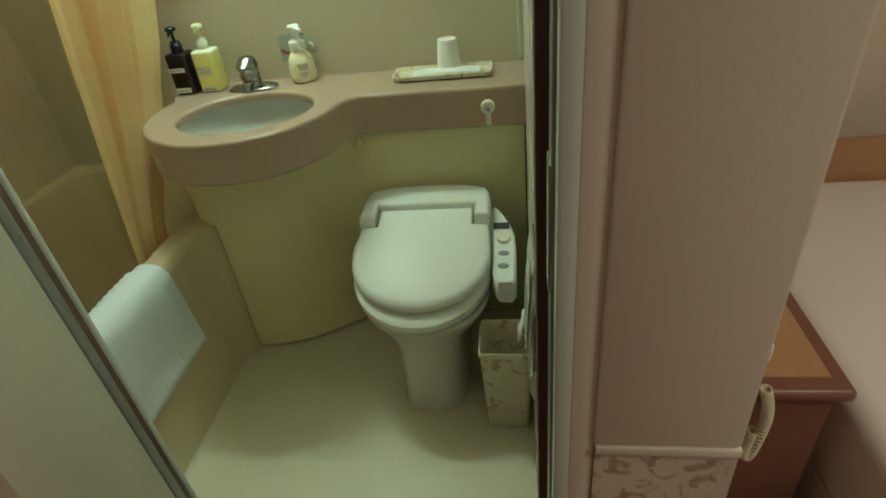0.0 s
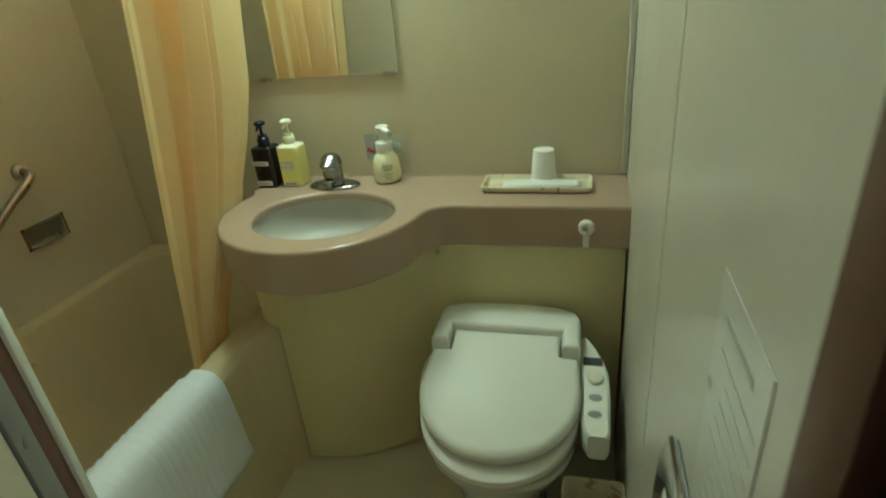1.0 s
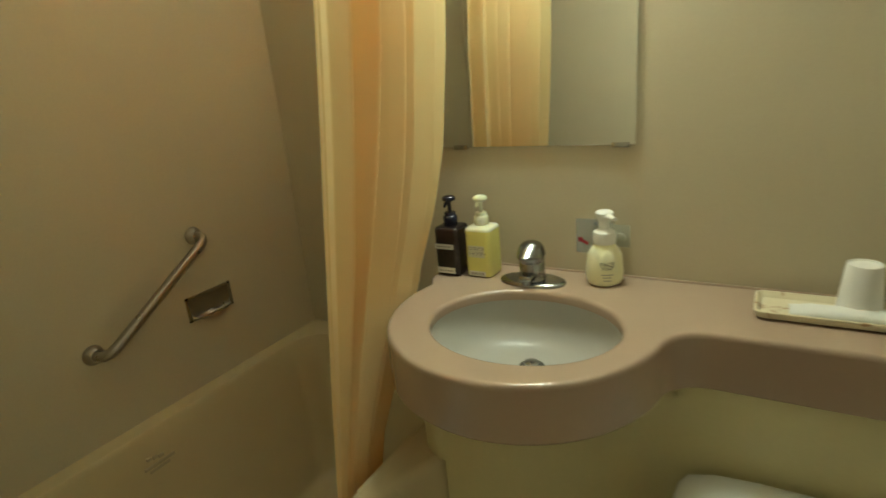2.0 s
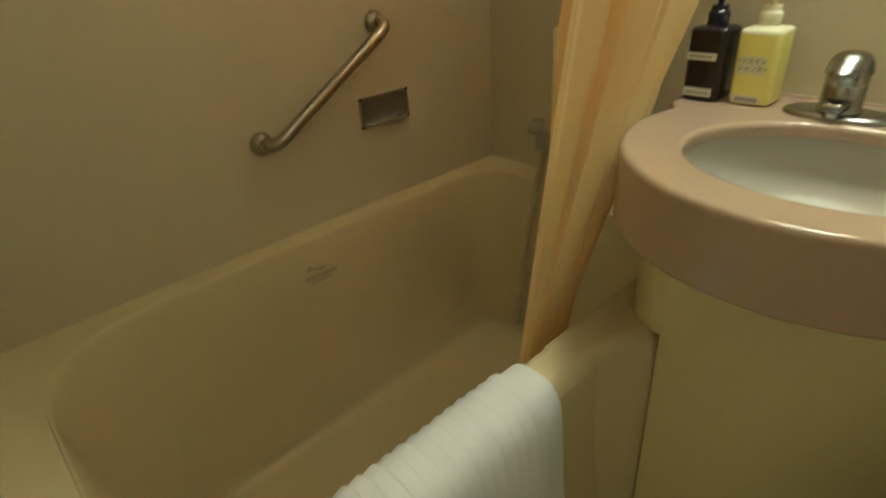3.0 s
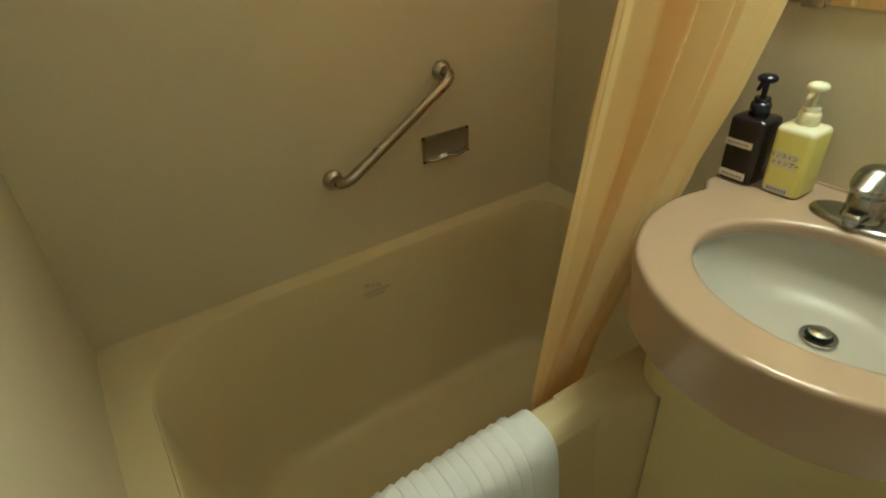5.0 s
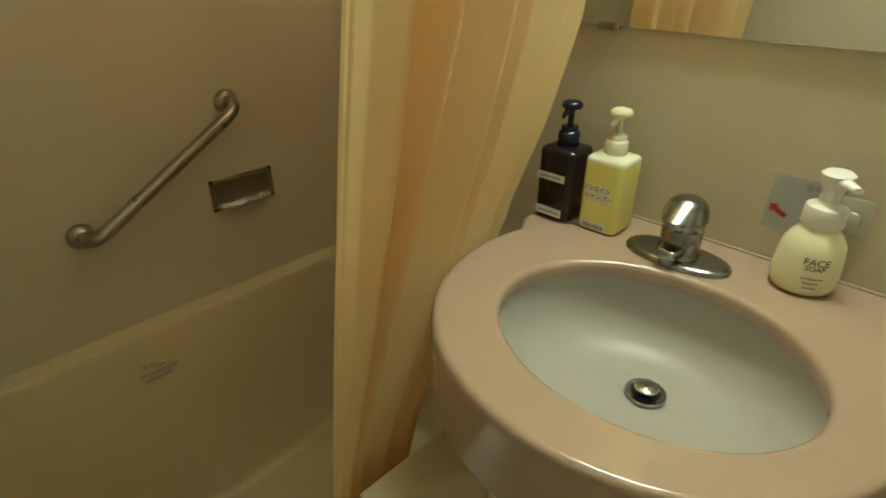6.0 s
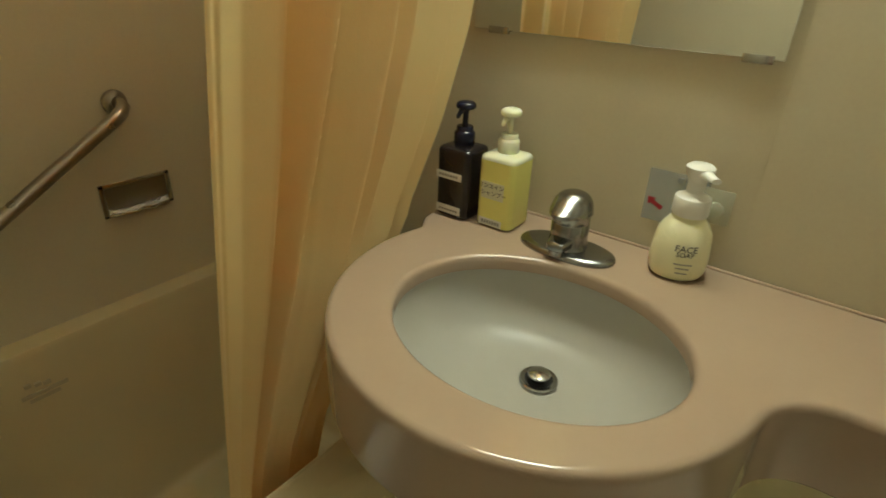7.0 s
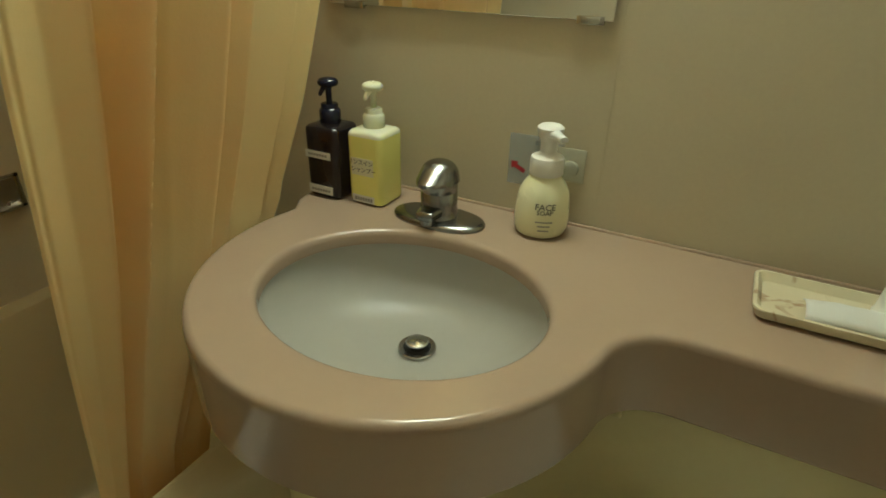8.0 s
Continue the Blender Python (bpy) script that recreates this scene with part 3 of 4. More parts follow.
for i in range(25):
    u = i / 24
    row = []
    for j in range(9):
        v = j / 8
        x = -0.315 + 0.195 * u
        y = -0.135 + 0.05 * v + 0.010 * u
        hgt = 0.004 + 0.013 * math.sin(math.pi * v) ** 0.7 * (0.55 + 0.45 * min(1, 6 * u * (1 - u))) + 0.002 * noise.noise((x * 60, y * 60, 1))
        row.append(own.verts.new((x, y, TOP + 0.006 + hgt)))
    grid.append(row)
for a, b in zip(grid, grid[1:]):
    for j in range(8):
        own.faces.new((a[j], b[j], b[j + 1], a[j + 1]))
part("wrapper", own, PAPER, pk)
pk.children[0].modifiers.new("thickness", "SOLIDIFY").thickness = 0.001
cup = tagged(part("cup", revolve([(0.0335, 0.006), (0.0350, 0.0065), (0.0355, 0.009), (0.0340, 0.011), (0.0315, 0.035), (0.0265, 0.092), (0.0255, 0.094), (0.0245, 0.0935), (0.0235, 0.091), (0.001, 0.0905)], (-0.212, -0.078, TOP + 0.001), 40), WHITE),
             "white plastic cup turned upside down in the tray", "cup")

# ---- mirror ----
mir = thing("mirror", "frameless wall mirror held by small clips", "mirror", (-0.82, 0, 1.08))
part("glass", box(-1.055, -0.601, -0.007, -0.001, 1.080, 1.50, 0.0015, 1), MIRROR, mir)
for x in (-1.008, -0.632):
    part("clip", box(x - 0.018, x + 0.018, -0.0085, -0.0005, 1.0755, 1.086, 0.001), CHROME, mir, "flat metal mirror clip")

# ---- wall lamp over the mirror ----
lamp = thing("wall_lamp", "white box lamp high on the wall over the mirror", "lamp", (-0.8, 0, 1.86))
part("housing", box(-1.00, -0.60, -0.028, -0.001, 1.84, 1.92, 0.005), WHITE, lamp)
part("diffuser", tube([(-0.982, -0.115, 1.88), (-0.618, -0.115, 1.88)], 0.034, 20), LAMPM, lamp, "glowing tubular diffuser")
for x in (-0.995, -0.618):
    part("end_cap", box(x, x + 0.013, -0.155, -0.02, 1.84, 1.92, 0.006), WHITE, lamp)

# ---- shower curtain ----
cur = thing("shower_curtain", "yellow vinyl shower curtain hanging in loose folds", "curtain", (-1.05, -0.3, 0.4))


FOLD_U = (0.0, 0.014, 0.020, 0.030, 0.10, 0.180, 0.193, 0.205, 0.225, 0.335, 0.348, 0.362, 0.400, 0.475, 0.53, 0.582, 0.592, 0.615, 0.665, 0.690, 0.702, 0.74, 0.870, 0.884, 0.93, 1.0)
FOLD_X = (0.0, 0.002, -0.003, 0.001, -0.012, 0.004, 0.010, -0.074, -0.078, 0.010, 0.012, -0.112, -0.116, -0.050, -0.020, 0.006, 0.004, -0.052, -0.016, 0.002, -0.030, -0.028, 0.006, -0.030, -0.020, 0.0)


def fold_at(w):
    """Depth of the folds across the cloth, with softly rounded edges."""
    return sum(float(np.interp(w + k * 0.005, FOLD_U, FOLD_X)) for k in (-1, -0.5, 0, 0.5, 1)) / 5


def curtain_sheet():
    own = bmesh.new()
    nu, nv = 340, 64
    rows = []
    for j in range(nv + 1):
        z = 0.33 + (1.90 - 0.33) * j / nv
        y_out = np.interp(z, (0.3, 0.45, 0.75, 1.05, 1.35, 1.9), (-0.572, -0.566, -0.553, -0.537, -0.516, -0.47))
        y_in = np.interp(z, (0.3, 0.5, 0.8, 1.0, 1.1, 1.3, 1.9), (-0.42, -0.36, -0.160, -0.105, -0.080, -0.06, -0.04))
        near = np.interp(z, (0.3, 0.45, 0.60, 0.75, 0.90, 1.05, 1.20, 1.35, 1.9), (-1.045, -1.036, -1.022, -1.008, -0.993, -0.978, -0.964, -0.952, -0.93))
        far = np.interp(z, (0.3, 0.55, 0.82, 0.95, 1.08, 1.35, 1.9), (-1.070, -1.066, -1.060, -1.030, -1.013, -0.992, -0.95))
        amp = np.interp(z, (0.3, 0.55, 0.75, 0.95, 1.9), (0.2, 0.3, 0.5, 0.9, 1.1))
        row = []
        for i in range(nu + 1):
            u = i / nu
            w = min(max(u + 0.18 * min(max(1.1 - z, -0.3), 0.4) * math.exp(-((u - 0.33) / 0.09) ** 2) + 0.004 * math.sin(4 * z + 7 * u) * math.sin(math.pi * u), 0), 1)
            x = near + (far - near) * u + amp * fold_at(w) + 0.003 * noise.noise((u * 5, z * 3, 2.0)) * math.sin(math.pi * u)
            y = y_out + (y_in - y_out) * u
            # the counter's edge and the rim push the cloth aside
            edge = np.interp(y, (-0.25, -0.14, -0.08, 0.0), (-1.044, -1.050, -1.060, -1.064)) if y > -0.25 else CX - math.sqrt(max(CR * CR - (y - CY) ** 2, 0)) - 0.005
            lim = np.interp(z, (0.48, 0.54, 0.66, 0.69, 0.80, 0.86, 1.10), (-1.022, -1.020, -1.010, min(edge, -1.0), edge, edge + 0.03, edge + 0.20))
            d = (lim - x) / 0.003
            x = lim - 0.003 * (math.log1p(math.exp(d)) if d < 30 else d)
            row.append(own.verts.new((x, min(y, -0.006), z)))
        rows.append(row)
    for a, b in zip(rows, rows[1:]):
        for i in range(nu):
            own.faces.new((a[i], a[i + 1], b[i + 1], b[i]))
    return own


cloth = part("cloth", curtain_sheet(), CURTAINM, cur)
part("rail", tube([(-0.965, -1.199, 1.905), (-0.965, -0.001, 1.905)], 0.011), STEEL, cur, "metal curtain rail")

# ---- grab bar, soap dish ----
gb = thing("grab_bar", "worn steel grab bar fixed slanting to the wall", "grab bar", (-1.6, -0.5, 0.83))
a, b = Vector((-1.6, -0.358, 0.925)), Vector((-1.6, -0.656, 0.743))
d = (b - a).normalized()
out = Vector((1, 0, 0))
pts = [a, a + out * 0.022, a + out * 0.040 + d * 0.004, a + out * 0.052 + d * 0.014, a + out * 0.057 + d * 0.03]
pts2 = [b + out * 0.057 - d * 0.03, b + out * 0.052 - d * 0.014, b + out * 0.040 - d * 0.004, b + out * 0.022, b]
part("bar", tube(pts + [a + out * 0.057 + d * (0.03 + 0.29 * k / 10) for k in range(1, 10)] + pts2, 0.0118, 16), STEEL, gb)
for c in (a, b):
    bm = revolve([(0.022, 0.0005), (0.023, 0.003), (0.021, 0.010), (0.0155, 0.016), (0.0135, 0.018)], (0, 0, 0), 28)
    bm.transform(Matrix.Translation(c) @ Matrix.Rotation(math.pi / 2, 4, "Y"))
    part("flange", bm, STEEL, gb)

sd = thing("soap_dish", "recessed chrome soap dish in the wall", "soap dish", (-1.6, -0.35, 0.71))
y0, y1, z0, z1 = -0.422, -0.286, 0.712, 0.778
bm = box(-1.5995, -1.5955, y0, y1, z1 - 0.007, z1, 0.001)
box(-1.5995, -1.5955, y0, y1, z0, z0 + 0.006, 0.001, bm=bm)
box(-1.5995, -1.5955, y0, y0 + 0.009, z0, z1, 0.001, bm=bm)
box(-1.5995, -1.5955, y1 - 0.009, y1, z0, z1, 0.001, bm=bm)
part("frame", bm, CHROME, sd)
# flat plate, darker than the frame, in place of a shaded hollow
part("recess", box(-1.5993, -1.5983, y0 + 0.006, y1 - 0.006, z0 + 0.004, z1 - 0.005), DULL, sd, "flat dull steel plate toned darker for the shade inside the dish")
lip = [(-1.5965, y0 + 0.012, z0 + 0.012), (-1.585, y0 + 0.02, z0 + 0.008), (-1.578, y0 + 0.05, z0 + 0.007), (-1.580, y0 + 0.068, z0 + 0.010), (-1.578, y0 + 0.086, z0 + 0.007), (-1.585, y1 - 0.02, z0 + 0.008), (-1.5965, y1 - 0.012, z0 + 0.012)]
bm = tube(smooth_path(lip, 5), 0.003, 8)
own = bmesh.new()
lp = smooth_path(lip, 5)
va = [own.verts.new(p) for p in lp]
vb = [own.verts.new((-1.5975, p.y, p.z + 0.004)) for p in lp]
for i in range(len(lp) - 1):
    own.faces.new((va[i], va[i + 1], vb[i + 1], vb[i]))
part("tray_lip", join(bm, own), CHROME, sd, "chrome shelf with a notched lip")

# ---- shower fittings on the end wall ----
sh = thing("shower_mixer", "chrome shower mixer with a cream handset hose", "shower", (-1.38, 0, 0.62))
part("holder", tube([(-1.36, -0.002, 1.16), (-1.355, -0.05, 1.16), (-1.345, -0.085, 1.163)], 0.012), STEEL, sh, "steel shower holder")
part("mixer_body", tube([(-1.46, -0.045, 0.635), (-1.30, -0.045, 0.635)], 0.019, 18), CHROME, sh)
for x in (-1.43, -1.33):
    part("inlet", tube([(x, -0.001, 0.635), (x, -0.045, 0.635)], 0.014, 14), CHROME, sh)
part("lever", box(-1.402, -1.352, -0.098, -0.060, 0.606, 0.656, 0.007, 3), DULL, sh, "square chrome tap handle")
part("diverter", tube([(-1.38, -0.045, 0.65), (-1.38, -0.050, 0.690)], 0.010), CHROME, sh)
part("handset", tube(smooth_path([(-1.392, -0.05, 0.695), (-1.388, -0.055, 0.74), (-1.382, -0.06, 0.80), (-1.384, -0.06, 0.86)], 6), 0.011, 14), CREAM, sh, "cream shower handset")
part("hose", tube(smooth_path([(-1.395, -0.06, 0.70), (-1.400, -0.075, 0.60), (-1.415, -0.09, 0.45), (-1.432, -0.10, 0.30), (-1.436, -0.105, 0.20), (-1.425, -0.12, 0.13)], 8), 0.0075, 10), HOSEM, sh, "aged cream shower hose")
for ob in sh.children:
    if not ob.name.startswith("holder"):
        ob.data.transform(Matrix.Translation((0.055, 0, 0.03)) @ Matrix.Diagonal((1, 1.4, 1, 1)))

# ---- towel over the rim ----
towel = thing("towel", "white pleated terry towel folded over the bathtub rim", "towel", (-0.99, -0.82, 0.49))


def towel_sheet():
    own = bmesh.new()
    prof = [(-1.042, 0.405), (-1.037, 0.44), (-1.032, 0.468), (-1.025, 0.488), (-1.014, 0.499), (-1.002, 0.5035), (-0.985, 0.504), (-0.968, 0.5025),
            (-0.952, 0.497), (-0.943, 0.486), (-0.937, 0.470), (-0.934, 0.445), (-0.933, 0.40), (-0.932, 0.35), (-0.931, 0.30), (-0.9305, 0.262), (-0.9295, 0.258), (-0.929, 0.24), (-0.929, 0.222)]
    dirs = []
    for i in range(len(prof)):
        p, q = prof[max(i - 1, 0)], prof[min(i + 1, len(prof) - 1)]
        t = Vector((q[0] - p[0], q[1] - p[1])).normalized()
        dirs.append((-t.y, t.x))
    ys = np.linspace(-1.045, -0.593, 420)
    rows = []
    for y in ys:
        s = (y + 1.045) / (1.045 - 0.593)
        k = (s - 0.13) / 0.78 * 16
        h = 0.0
        if 0 <= k < 16:
            f = k - math.floor(k)
            h = 0.0082 * (0.25 + 0.75 * f ** 0.7) * min(1, (1 - f) / 0.10) - 0.0020 * (f > 0.94)
        row = []
        for i, ((x, z), (dx, dz)) in enumerate(zip(prof, dirs)):
            fade = 1.0 if i < 14 else 0.35
            wob = 0.0015 * noise.noise((y * 12, z * 12, 3.0))
            yy = y + 0.022 * (max(0, 0.50 - z) / 0.28) * (1 if i > 9 else 0) * s
            row.append(own.verts.new((x + dx * (h * fade + wob), yy, z + dz * (h * fade + wob))))
        rows.append(row)
    for a, b in zip(rows, rows[1:]):
        for i in range(len(prof) - 1):
            own.faces.new((a[i], b[i], b[i + 1], a[i + 1]))
    return own


cl = part("cloth", towel_sheet(), TOWELM, towel)
cl.modifiers.new("thickness", "SOLIDIFY").thickness = 0.005

# ---- toilet ----
toilet = thing("toilet", "white toilet with closed seat lid and bidet controls", "toilet", (-0.29, -0.45, 0))
LX, LW, LF = -0.287, 0.187, -0.674


def tilted(pts, z, tilt):
    return [(LX + x, y, z + tilt * (y + 0.47)) for x, y in pts]


egg = [(-LW * math.cos(math.pi * i / 40), -0.47 + (LF + 0.47) * math.sin(math.pi * i / 40) ** 0.93) for i in range(41)]
lid_egg = [(-LW * math.cos(math.pi * i / 40), -0.47 + (LF + 0.494) * math.sin(math.pi * i / 40) ** 0.93) for i in range(41)]
lid_plan = lid_egg + [(0.1835, -0.43), (0.178, -0.386), (0.134, -0.382), (0.133, -0.322), (-0.133, -0.322), (-0.134, -0.382), (-0.178, -0.386), (-0.1835, -0.43)]
part("lid", loft([tilted(inset(lid_plan, d), z - 0.012, 0.27) for d, z in ((0.005, 0.434), (0.0, 0.438), (0.0, 0.446), (0.003, 0.4525), (0.008, 0.457), (0.016, 0.460))]), SEATM, toilet)
seat_plan = egg + [(0.184, -0.42), (0.18, -0.33), (-0.18, -0.33), (-0.184, -0.42)]
part("seat", loft([tilted(inset(seat_plan, d), z - 0.024, t) for d, z, t in ((0.016, 0.388, 0.20), (0.004, 0.392, 0.20), (0.0, 0.404, 0.22), (0.0, 0.424, 0.25), (0.010, 0.432, 0.26), (0.03, 0.434, 0.26))]), SEATM, toilet)
cover_plan = [(-0.183, -0.379), (-0.139, -0.379), (-0.138, -0.317), (0.138, -0.317), (0.139, -0.379), (0.183, -0.379), (0.184, -0.30), (0.181, -0.262), (0.168, -0.238), (0.12, -0.221), (0.05, -0.2145), (-0.05, -0.2145), (-0.12, -0.221), (-0.168, -0.238), (-0.181, -0.262), (-0.184, -0.30)]
part("rear_cover", loft([tilted(inset(cover_plan, d), z - 0.008, 0.07) for d, z in ((0.003, 0.388), (0.0, 0.392), (0.0, 0.476), (0.002, 0.487), (0.006, 0.494), (0.013, 0.497))]), SEATM, toilet)
# bowl and foot as one casting
prof = [(0.0, 0.098, -0.640, -0.26), (0.03, 0.096, -0.637, -0.26), (0.12, 0.094, -0.630, -0.26), (0.20, 0.098, -0.632, -0.26), (0.235, 0.114, -0.642, -0.25), (0.272, 0.142, -0.650, -0.24), (0.298, 0.164, -0.660, -0.235), (0.318, 0.174, -0.668, -0.23), (0.330, 0.172, -0.664, -0.23)]
rings = []
for z, w, yf, yb in prof:
    cy = (yf + yb) / 2
    e = 0.62 if z < 0.22 else 0.80
    rings.append([(LX + 0.006 + w * math.copysign(abs(math.cos(a)) ** e, math.cos(a)), cy + (yb - yf) / 2 * math.copysign(abs(math.sin(a)) ** e, math.sin(a)), z)
                  for a in [2 * math.pi * i / 56 for i in range(56)]])
part("bowl", loft(rings), TOILETM, toilet)
# control arm
ARM0, ARM1 = Vector((-0.094, -0.290, 0.460)), Vector((-0.063, -0.560, 0.398))


def on_arm(t, z=0.0):
    return ARM0.lerp(ARM1, t) + Vector((0.012 * math.sin(math.pi * min(1, t * 1.3)), 0, z))


rings = []
for t, w in ((0.0, 0.008), (0.10, 0.018), (0.25, 0.027), (0.38, 0.031), (0.6, 0.032), (0.85, 0.031), (0.95, 0.028), (1.0, 0.020)):
    c = on_arm(t)
    zb = c.z - 0.040 - 0.025 * t
    rings.append([(c.x - w, c.y, zb + 0.006), (c.x - w, c.y, c.z - 0.006), (c.x - w + 0.006, c.y, c.z), (c.x + w - 0.006, c.y, c.z), (c.x + w, c.y, c.z - 0.006), (c.x + w, c.y, zb + 0.006), (c.x + w - 0.006, c.y, zb), (c.x - w + 0.006, c.y, zb)])
ctl = part("control_arm", loft(rings), SEATM, toilet, "white bidet control arm")


lean = Matrix.Rotation(math.atan2(0.056, 0.257), 4, "X")
own = box(-0.022, 0.022, -0.012, 0.012, -0.001, 0.0012)
own.transform(Matrix.Translation(on_arm(0.27)) @ lean)
part("display", own, INK, ctl, "black control display")
for t, r, m, h in ((0.45, 0.018, CREAM, 0.010), (0.64, 0.015, GREYINK, 0.0022), (0.80, 0.015, GREYINK, 0.0022)):
    own = revolve([(r, 0.0), (r, h * 0.7), (r * 0.85, h), (0.001, h)], (0, 0, 0), 24, sy=1.0 if m is CREAM else 0.62)
    own.transform(Matrix.Translation(on_arm(t, -0.001)) @ lean)
    part("dial" if m is CREAM else "button", own, m, ctl)
part("supply_hose", tube(smooth_path([(-0.455, -0.30, 0.40), (-0.482, -0.35, 0.415), (-0.497, -0.41, 0.385), (-0.494, -0.43, 0.32), (-0.472, -0.40, 0.26), (-0.44, -0.30, 0.23)], 8), 0.0036, 8), CREAM, toilet, "thin cream water hose")

# ---- waste bin ----
bin_ob = thing("waste_bin", "square tapered marbled plastic bin standing by the wall", "bin", (-0.07, -0.62, 0))
def bin_rings(levels):
    return [round_rect(-0.068 - w, -0.068 + w, -0.634 - w, -0.634 + w, z, 0.012, 6) for w, z in levels]


part("body", loft(bin_rings(((0.050, 0.001), (0.0535, 0.004), (0.0633, 0.270), (0.0610, 0.270), (0.051, 0.008), (0.035, 0.007)))), MARBLE, bin_ob)
lip = bin_rings(((0.0612, 0.268), (0.0650, 0.268), (0.0664, 0.272), (0.0664, 0.280), (0.0650, 0.284), (0.0630, 0.284), (0.0612, 0.280)))
part("rim", loft(lip + lip[:1], False, False), MARBLE, bin_ob, "rolled rim of the bin")

# ---- paper holder and notices on the side wall ----
ph = thing("paper_holder", "chrome toilet paper holder with a white instruction label", "paper holder", (0, -1.05, 0.56))
FAR, NEAR = -0.985, -1.17
cov = smooth_path([(-0.001, 0, 0.828), (-0.006, 0, 0.824), (-0.011, 0, 0.806), (-0.014, 0, 0.775), (-0.015, 0, 0.735), (-0.016, 0, 0.700)], 6)
own = loft([[(p.x, y, p.z) for p in cov] for y in (NEAR, FAR)], closed=False)
c = part("cover", own, CHROME, ph, "curved polished chrome cover")
c.modifiers.new("thickness", "SOLIDIFY").thickness = 0.0015
lb = part("label_card", loft([[(p.x - 0.003, y, p.z) for p in cov[11:29]] for y in (NEAR + 0.040, FAR - 0.055)], closed=False), PAPER, ph, "white instruction label")
bm = None
for k in range(6):
    z = 0.795 - 0.0165 * k
    x = float(np.interp(z, [p.z for p in cov[::-1]], [p.x for p in cov[::-1]])) - 0.0044
    bm = box(x, x + 0.0008, NEAR + 0.047, FAR - 0.062 - 0.006 * (k % 2), z - 0.003, z + 0.003, bm=bm)
part("print", bm, GREYINK, lb)
part("back_plate", box(-0.003, -0.0005, NEAR - 0.012, FAR - 0.03, 0.835, 0.852, 0.001), GREYMETAL, ph, "dull metal back rail")
for y in (FAR + 0.002,):
    part("side_plate", box(-0.013, -0.0005, y - 0.0015, y + 0.0015, 0.640, 0.770, 0.001), STEEL, ph)
roll = [[(-0.0005 - 0.015 * math.sin(math.pi * k / 16), y, 0.672 - 0.034 * math.cos(math.pi * k / 16)) for k in range(17)] for y in (NEAR + 0.02, FAR - 0.02)]
part("paper_roll", loft(roll), PAPER, ph, "roll of white toilet paper set into the wall")
tail = loft([[(-0.017 - 0.013 * k / 5 + 0.002 * math.sin(2.2 * k), y + 0.005 * k, 0.69 - 0.014 * k) for k in range(6)] for y in (-1.035, -1.010, -0.992)], closed=False)
tl = part("paper_tail", tail, PAPER, ph, "loose white end of the paper")
tl.modifiers.new("thickness", "SOLIDIFY").thickness = 0.0012

sg = thing("wall_sign", "laminated printed notice sheet on the ivory wall", "sign", (0, -1.05, 0.95))
part("sheet", box(-0.0010, 0.0005, -1.215, -1.088, 0.86, 1.092), FILM, sg)
bm = box(-0.0014, -0.0006, -1.185, -1.115, 1.060, 1.069)
for k in range(9):
    box(-0.0014, -0.0006, -1.205, -1.112 - 0.008 * ((k * 7) % 4), 1.036 - 0.019 * k, 1.039 - 0.019 * k, bm=bm)
part("print", bm, FILMINK, sg)
own = bmesh.new()
own.faces.new([own.verts.new((-0.0013, y, z)) for y, z in ((-1.094, 0.984), (-1.101, 0.992), (-1.094, 1.000), (-1.087, 0.992))])
part("mark", own, GREYINK, sg, "small dark printed mark")

# ---- door frame ----
df = tagged(thing("door_1", "worn metal bathroom door frame with brown seal", "door frame", (-0.3, -1.25, 0)), kind="structure")
for nm, x0, x1, y0, y1, mat in (("cream_bead", -0.008, 0.012, -1.271, -1.266, CREAM), ("brown_seal", -0.010, 0.012, -1.312, -1.271, BROWN), ("seal_groove", 0.002, 0.012, -1.336, -1.312, DARK),
                                ("metal_channel", -0.002, 0.012, -1.362, -1.336, GREYMETAL), ("frame_groove", 0.003, 0.012, -1.385, -1.362, BROWN), ("painted_jamb", -0.001, 0.0105, -1.403, -1.385, PALEMETAL)):
    part(nm, box(x0, x1, y0, y1, -0.1, 1.86, 0.0015), mat, df)
turn_in = Matrix.Translation((-0.563, -1.190, 0)) @ Matrix.Rotation(radians(30), 4, "Z") @ Matrix.Translation((0.563, 1.190, 0))
for nm, x0, x1, y0, y1, mat in (("metal_bead", -0.590, -0.563, -1.203, -1.190, PALEMETAL), ("brown_seal", -0.590, -0.566, -1.228, -1.203, BROWN), ("metal_channel", -0.590, -0.564, -1.256, -1.228, GREYMETAL),
                                ("seal_groove", -0.590, -0.567, -1.260, -1.256, DARK), ("painted_jamb", -0.595, -0.565, -1.500, -1.260, DOORM)):
    own = box(x0, x1, y0, y1, -0.1, 1.86, 0.0015)
    own.transform(turn_in)
    part(nm, own, mat, df)
part("sill", box(-0.566, 0.0, -1.40, -1.2, -0.06, 0.012, 0.004), GREYMETAL, df, "metal door sill")
part("strike_plate", box(-0.0035, -0.0018, -1.360, -1.338, 1.000, 1.100, 0.0005), GREYMETAL, df, "worn metal strike plate")
screw = revolve([(0.005, 0.0), (0.005, 0.001), (0.003, 0.002), (0.0005, 0.0022)], (0, 0, 0), 14)
screw.transform(turn_in @ Matrix.Translation((-0.5638, -1.243, 0.985)) @ Matrix.Rotation(math.pi / 2, 4, "Y"))
part("screw", screw, GREYMETAL, df, "small screw head")

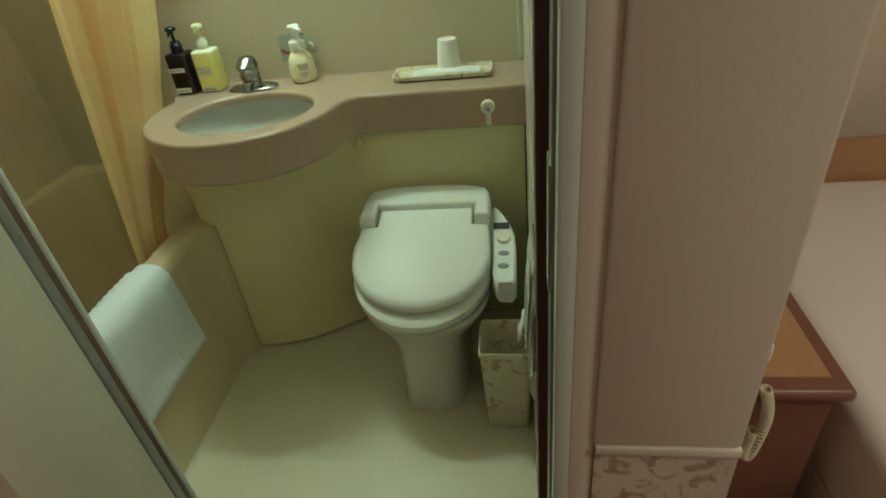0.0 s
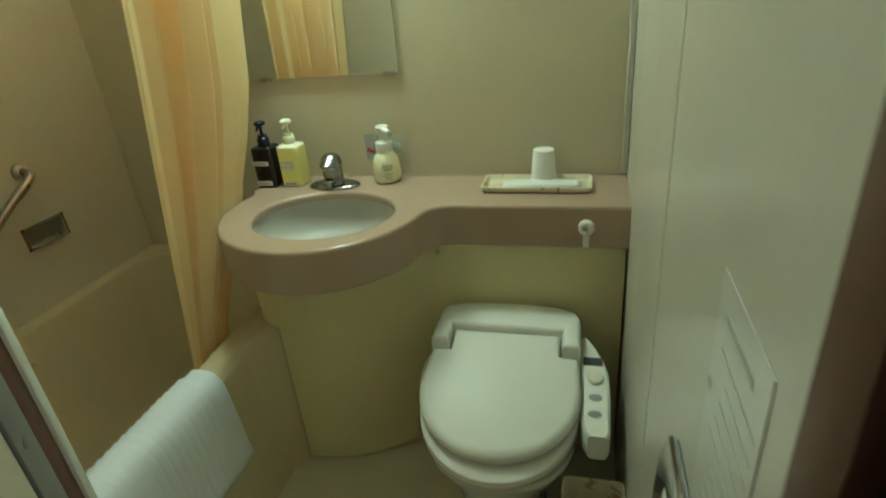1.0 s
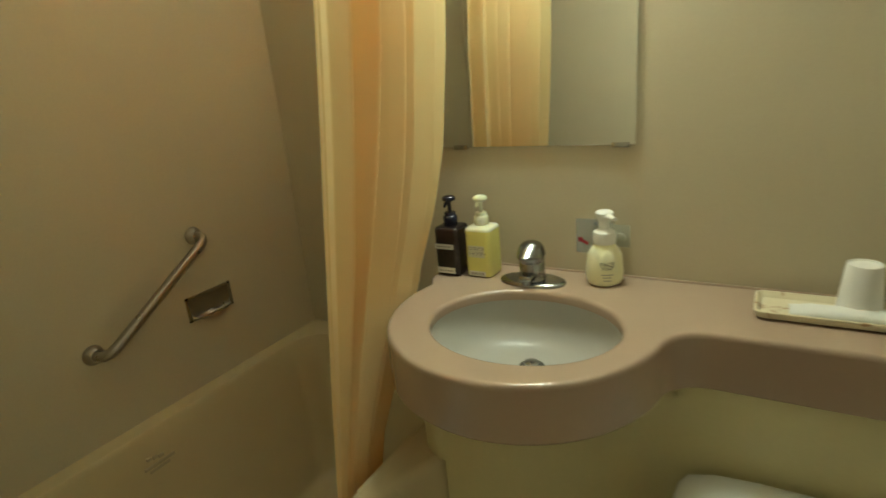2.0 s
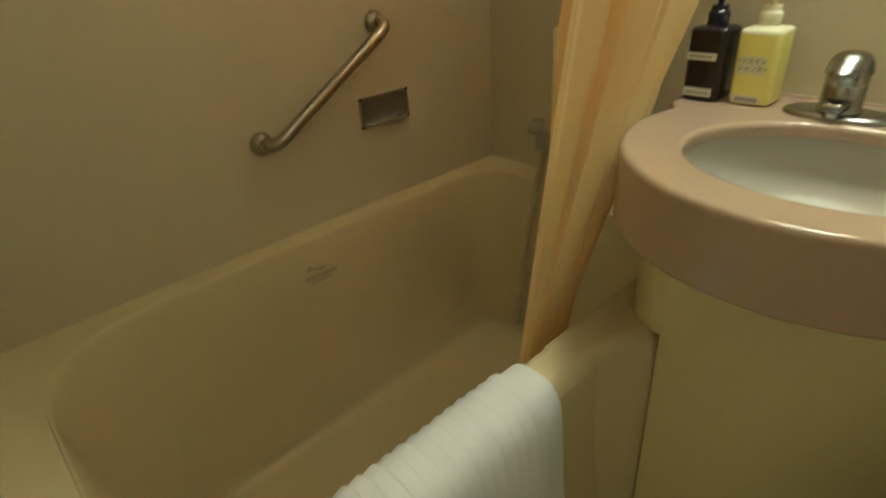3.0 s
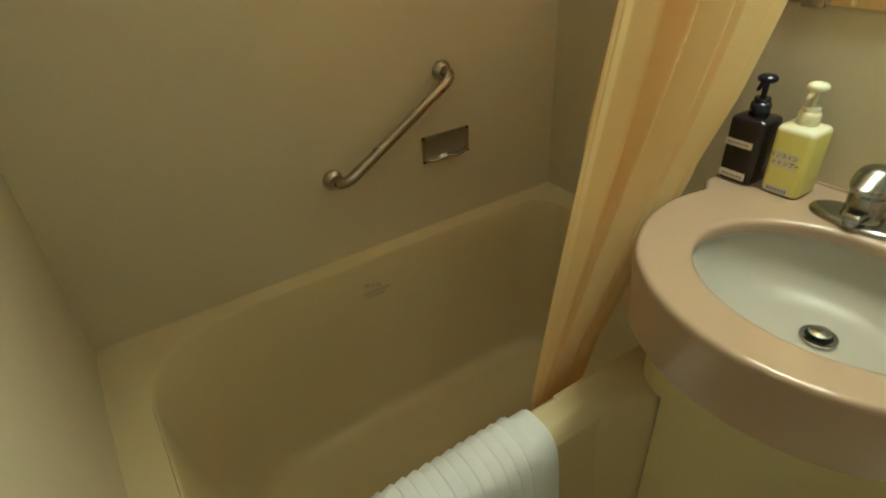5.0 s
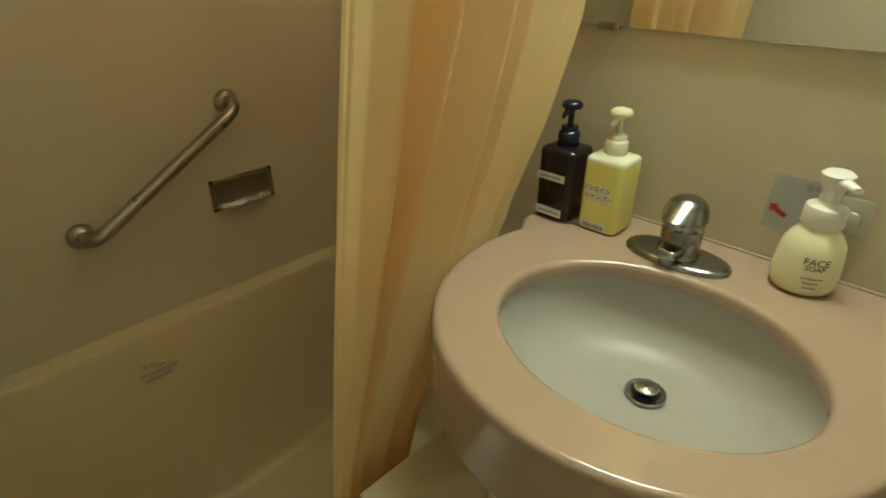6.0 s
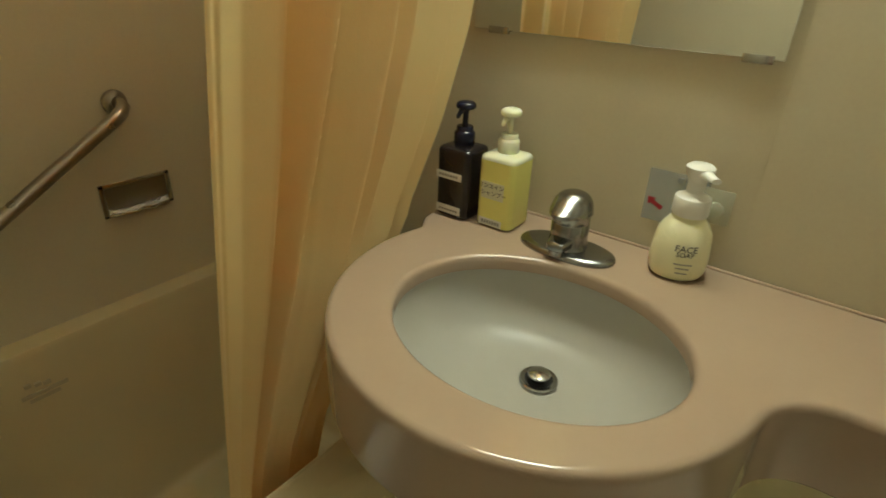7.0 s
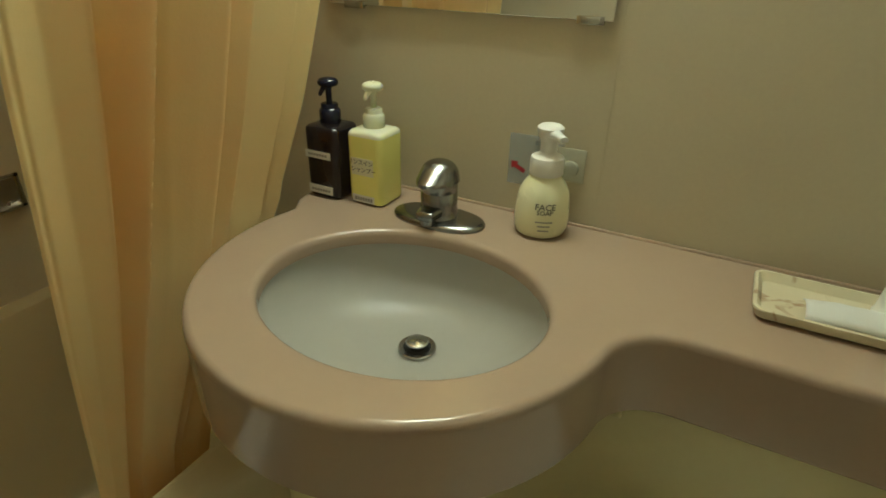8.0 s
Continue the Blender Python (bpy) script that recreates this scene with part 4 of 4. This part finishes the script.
# ---- passage and bedroom outside ----
Z = -0.12
structure("wall_partition", box(0.10, 0.131, -1.264, 0.30, Z, 2.2), PINKWALL, "pink wallpapered partition beside the bathroom")
structure("wall_end", box(0.027, 0.131, -1.405, -1.264, 0.892, 2.2, 0.003), PINKWALL, "pink wallpapered end of the partition wall")
structure("wall_end_edge", box(0.0105, 0.029, -1.4015, -1.264, Z, 2.2, 0.002), PINKWALL, "pink wallpapered strip beside the door frame")
structure("wall_dado", box(0.029, 0.131, -1.4035, -1.264, Z, 0.882), DADO, "floral patterned lower wall paper")
structure("moulding", box(0.029, 0.1315, -1.4062, -1.264, 0.8825, 0.8915, 0.001), PINKWALL, "thin moulding over the patterned paper")
structure("wall_corridor", box(-1.8, -0.60, -1.40, -1.29, Z, 2.2), PINKWALL, "pink passage wall beside the bathroom")
structure("wall_over_frame", box(-0.60, 0.029, -1.398, -1.29, 1.86, 2.2), PINKWALL, "pink wall over the bathroom door")
structure("carpet_floor", box(-1.8, 3.2, -3.0, 0.9, Z - 0.05, Z), CARPET, "reddish bedroom carpet")
structure("ceiling_bedroom", box(-1.8, 3.2, -3.0, 0.9, 2.2, 2.25), PINKWALL, "pale bedroom ceiling")
structure("wall_far", box(0.10, 3.2, 0.30, 0.40, Z, 2.2), PINKWALL, "pink bedroom wall behind the bed")
structure("wall_behind", box(-1.8, 3.2, -3.1, -3.0, Z, 2.2), PINKWALL, "pink wall behind the passage")
structure("wall_passage_end", box(-1.9, -1.8, -3.1, -1.3, Z, 2.2), PINKWALL, "pink wall closing the passage")
structure("wall_bedroom_side", box(3.2, 3.3, -3.1, 0.65, Z, 2.2), PINKWALL, "pink bedroom side wall")

ns = thing("nightstand", "brown veneer nightstand with a tan top", "nightstand", (0.38, -0.75, Z))
part("cabinet", box(0.145, 0.522, -0.942, -0.52, Z, 0.43, 0.002), WOOD, ns)
part("top", box(0.140, 0.545, -0.962, -0.51, 0.426, 0.453, 0.010, 4), WOOD, ns, "brown bullnosed top edge")
part("inlay", box(0.165, 0.515, -0.925, -0.545, 0.4515, 0.4545, 0.001), WOODTOP, ns, "tan veneer top panel")
tel = thing("telephone", "cream telephone with a coiled cord on the nightstand", "telephone", (0.33, -0.80, 0.455))
part("base", box(0.25, 0.425, -0.90, -0.70, 0.455, 0.505, 0.012, 3), CREAM, tel)
part("receiver", tube(smooth_path([(0.27, -0.91, 0.50), (0.27, -0.88, 0.53), (0.27, -0.76, 0.53), (0.27, -0.72, 0.50)], 6), 0.022), CREAM, tel)
coil = []
axis = smooth_path([(0.386, -0.972, 0.475), (0.396, -0.978, 0.43), (0.398, -0.978, 0.38), (0.392, -0.976, 0.31), (0.384, -0.976, 0.295), (0.380, -0.976, 0.32), (0.385, -0.976, 0.37)], 80)
for i, p in enumerate(axis):
    a = i * 0.62
    coil.append(p + Vector((0.0088 * math.cos(a), 0.0088 * math.sin(a), 0)))
part("coiled_cord", tube(coil, 0.0019, 6), HOSEM, tel, "cream coiled telephone cord")
bag = tagged(part("dark_pouch", revolve([(0.02, 0.0), (0.035, 0.01), (0.03, 0.05), (0.012, 0.075), (0.001, 0.08)], (0.50, -0.62, 0.4545), 20), GREYINK), "dark grey pouch on the nightstand", "pouch")

bed = thing("bed", "white sheeted bed beside the nightstand", "bed", (1.1, -0.6, Z))
part("base", box(0.60, 1.60, -1.75, 0.0, Z, 0.10, 0.01), LINEN, bed)
part("mattress", box(0.585, 1.62, -1.78, 0.0, 0.10, 0.36, 0.05, 4), LINEN, bed, "white sheeted mattress")
part("headboard", box(0.50, 1.9, 0.002, 0.055, Z, 0.47, 0.01), WOODTOP, bed, "tan wooden headboard")
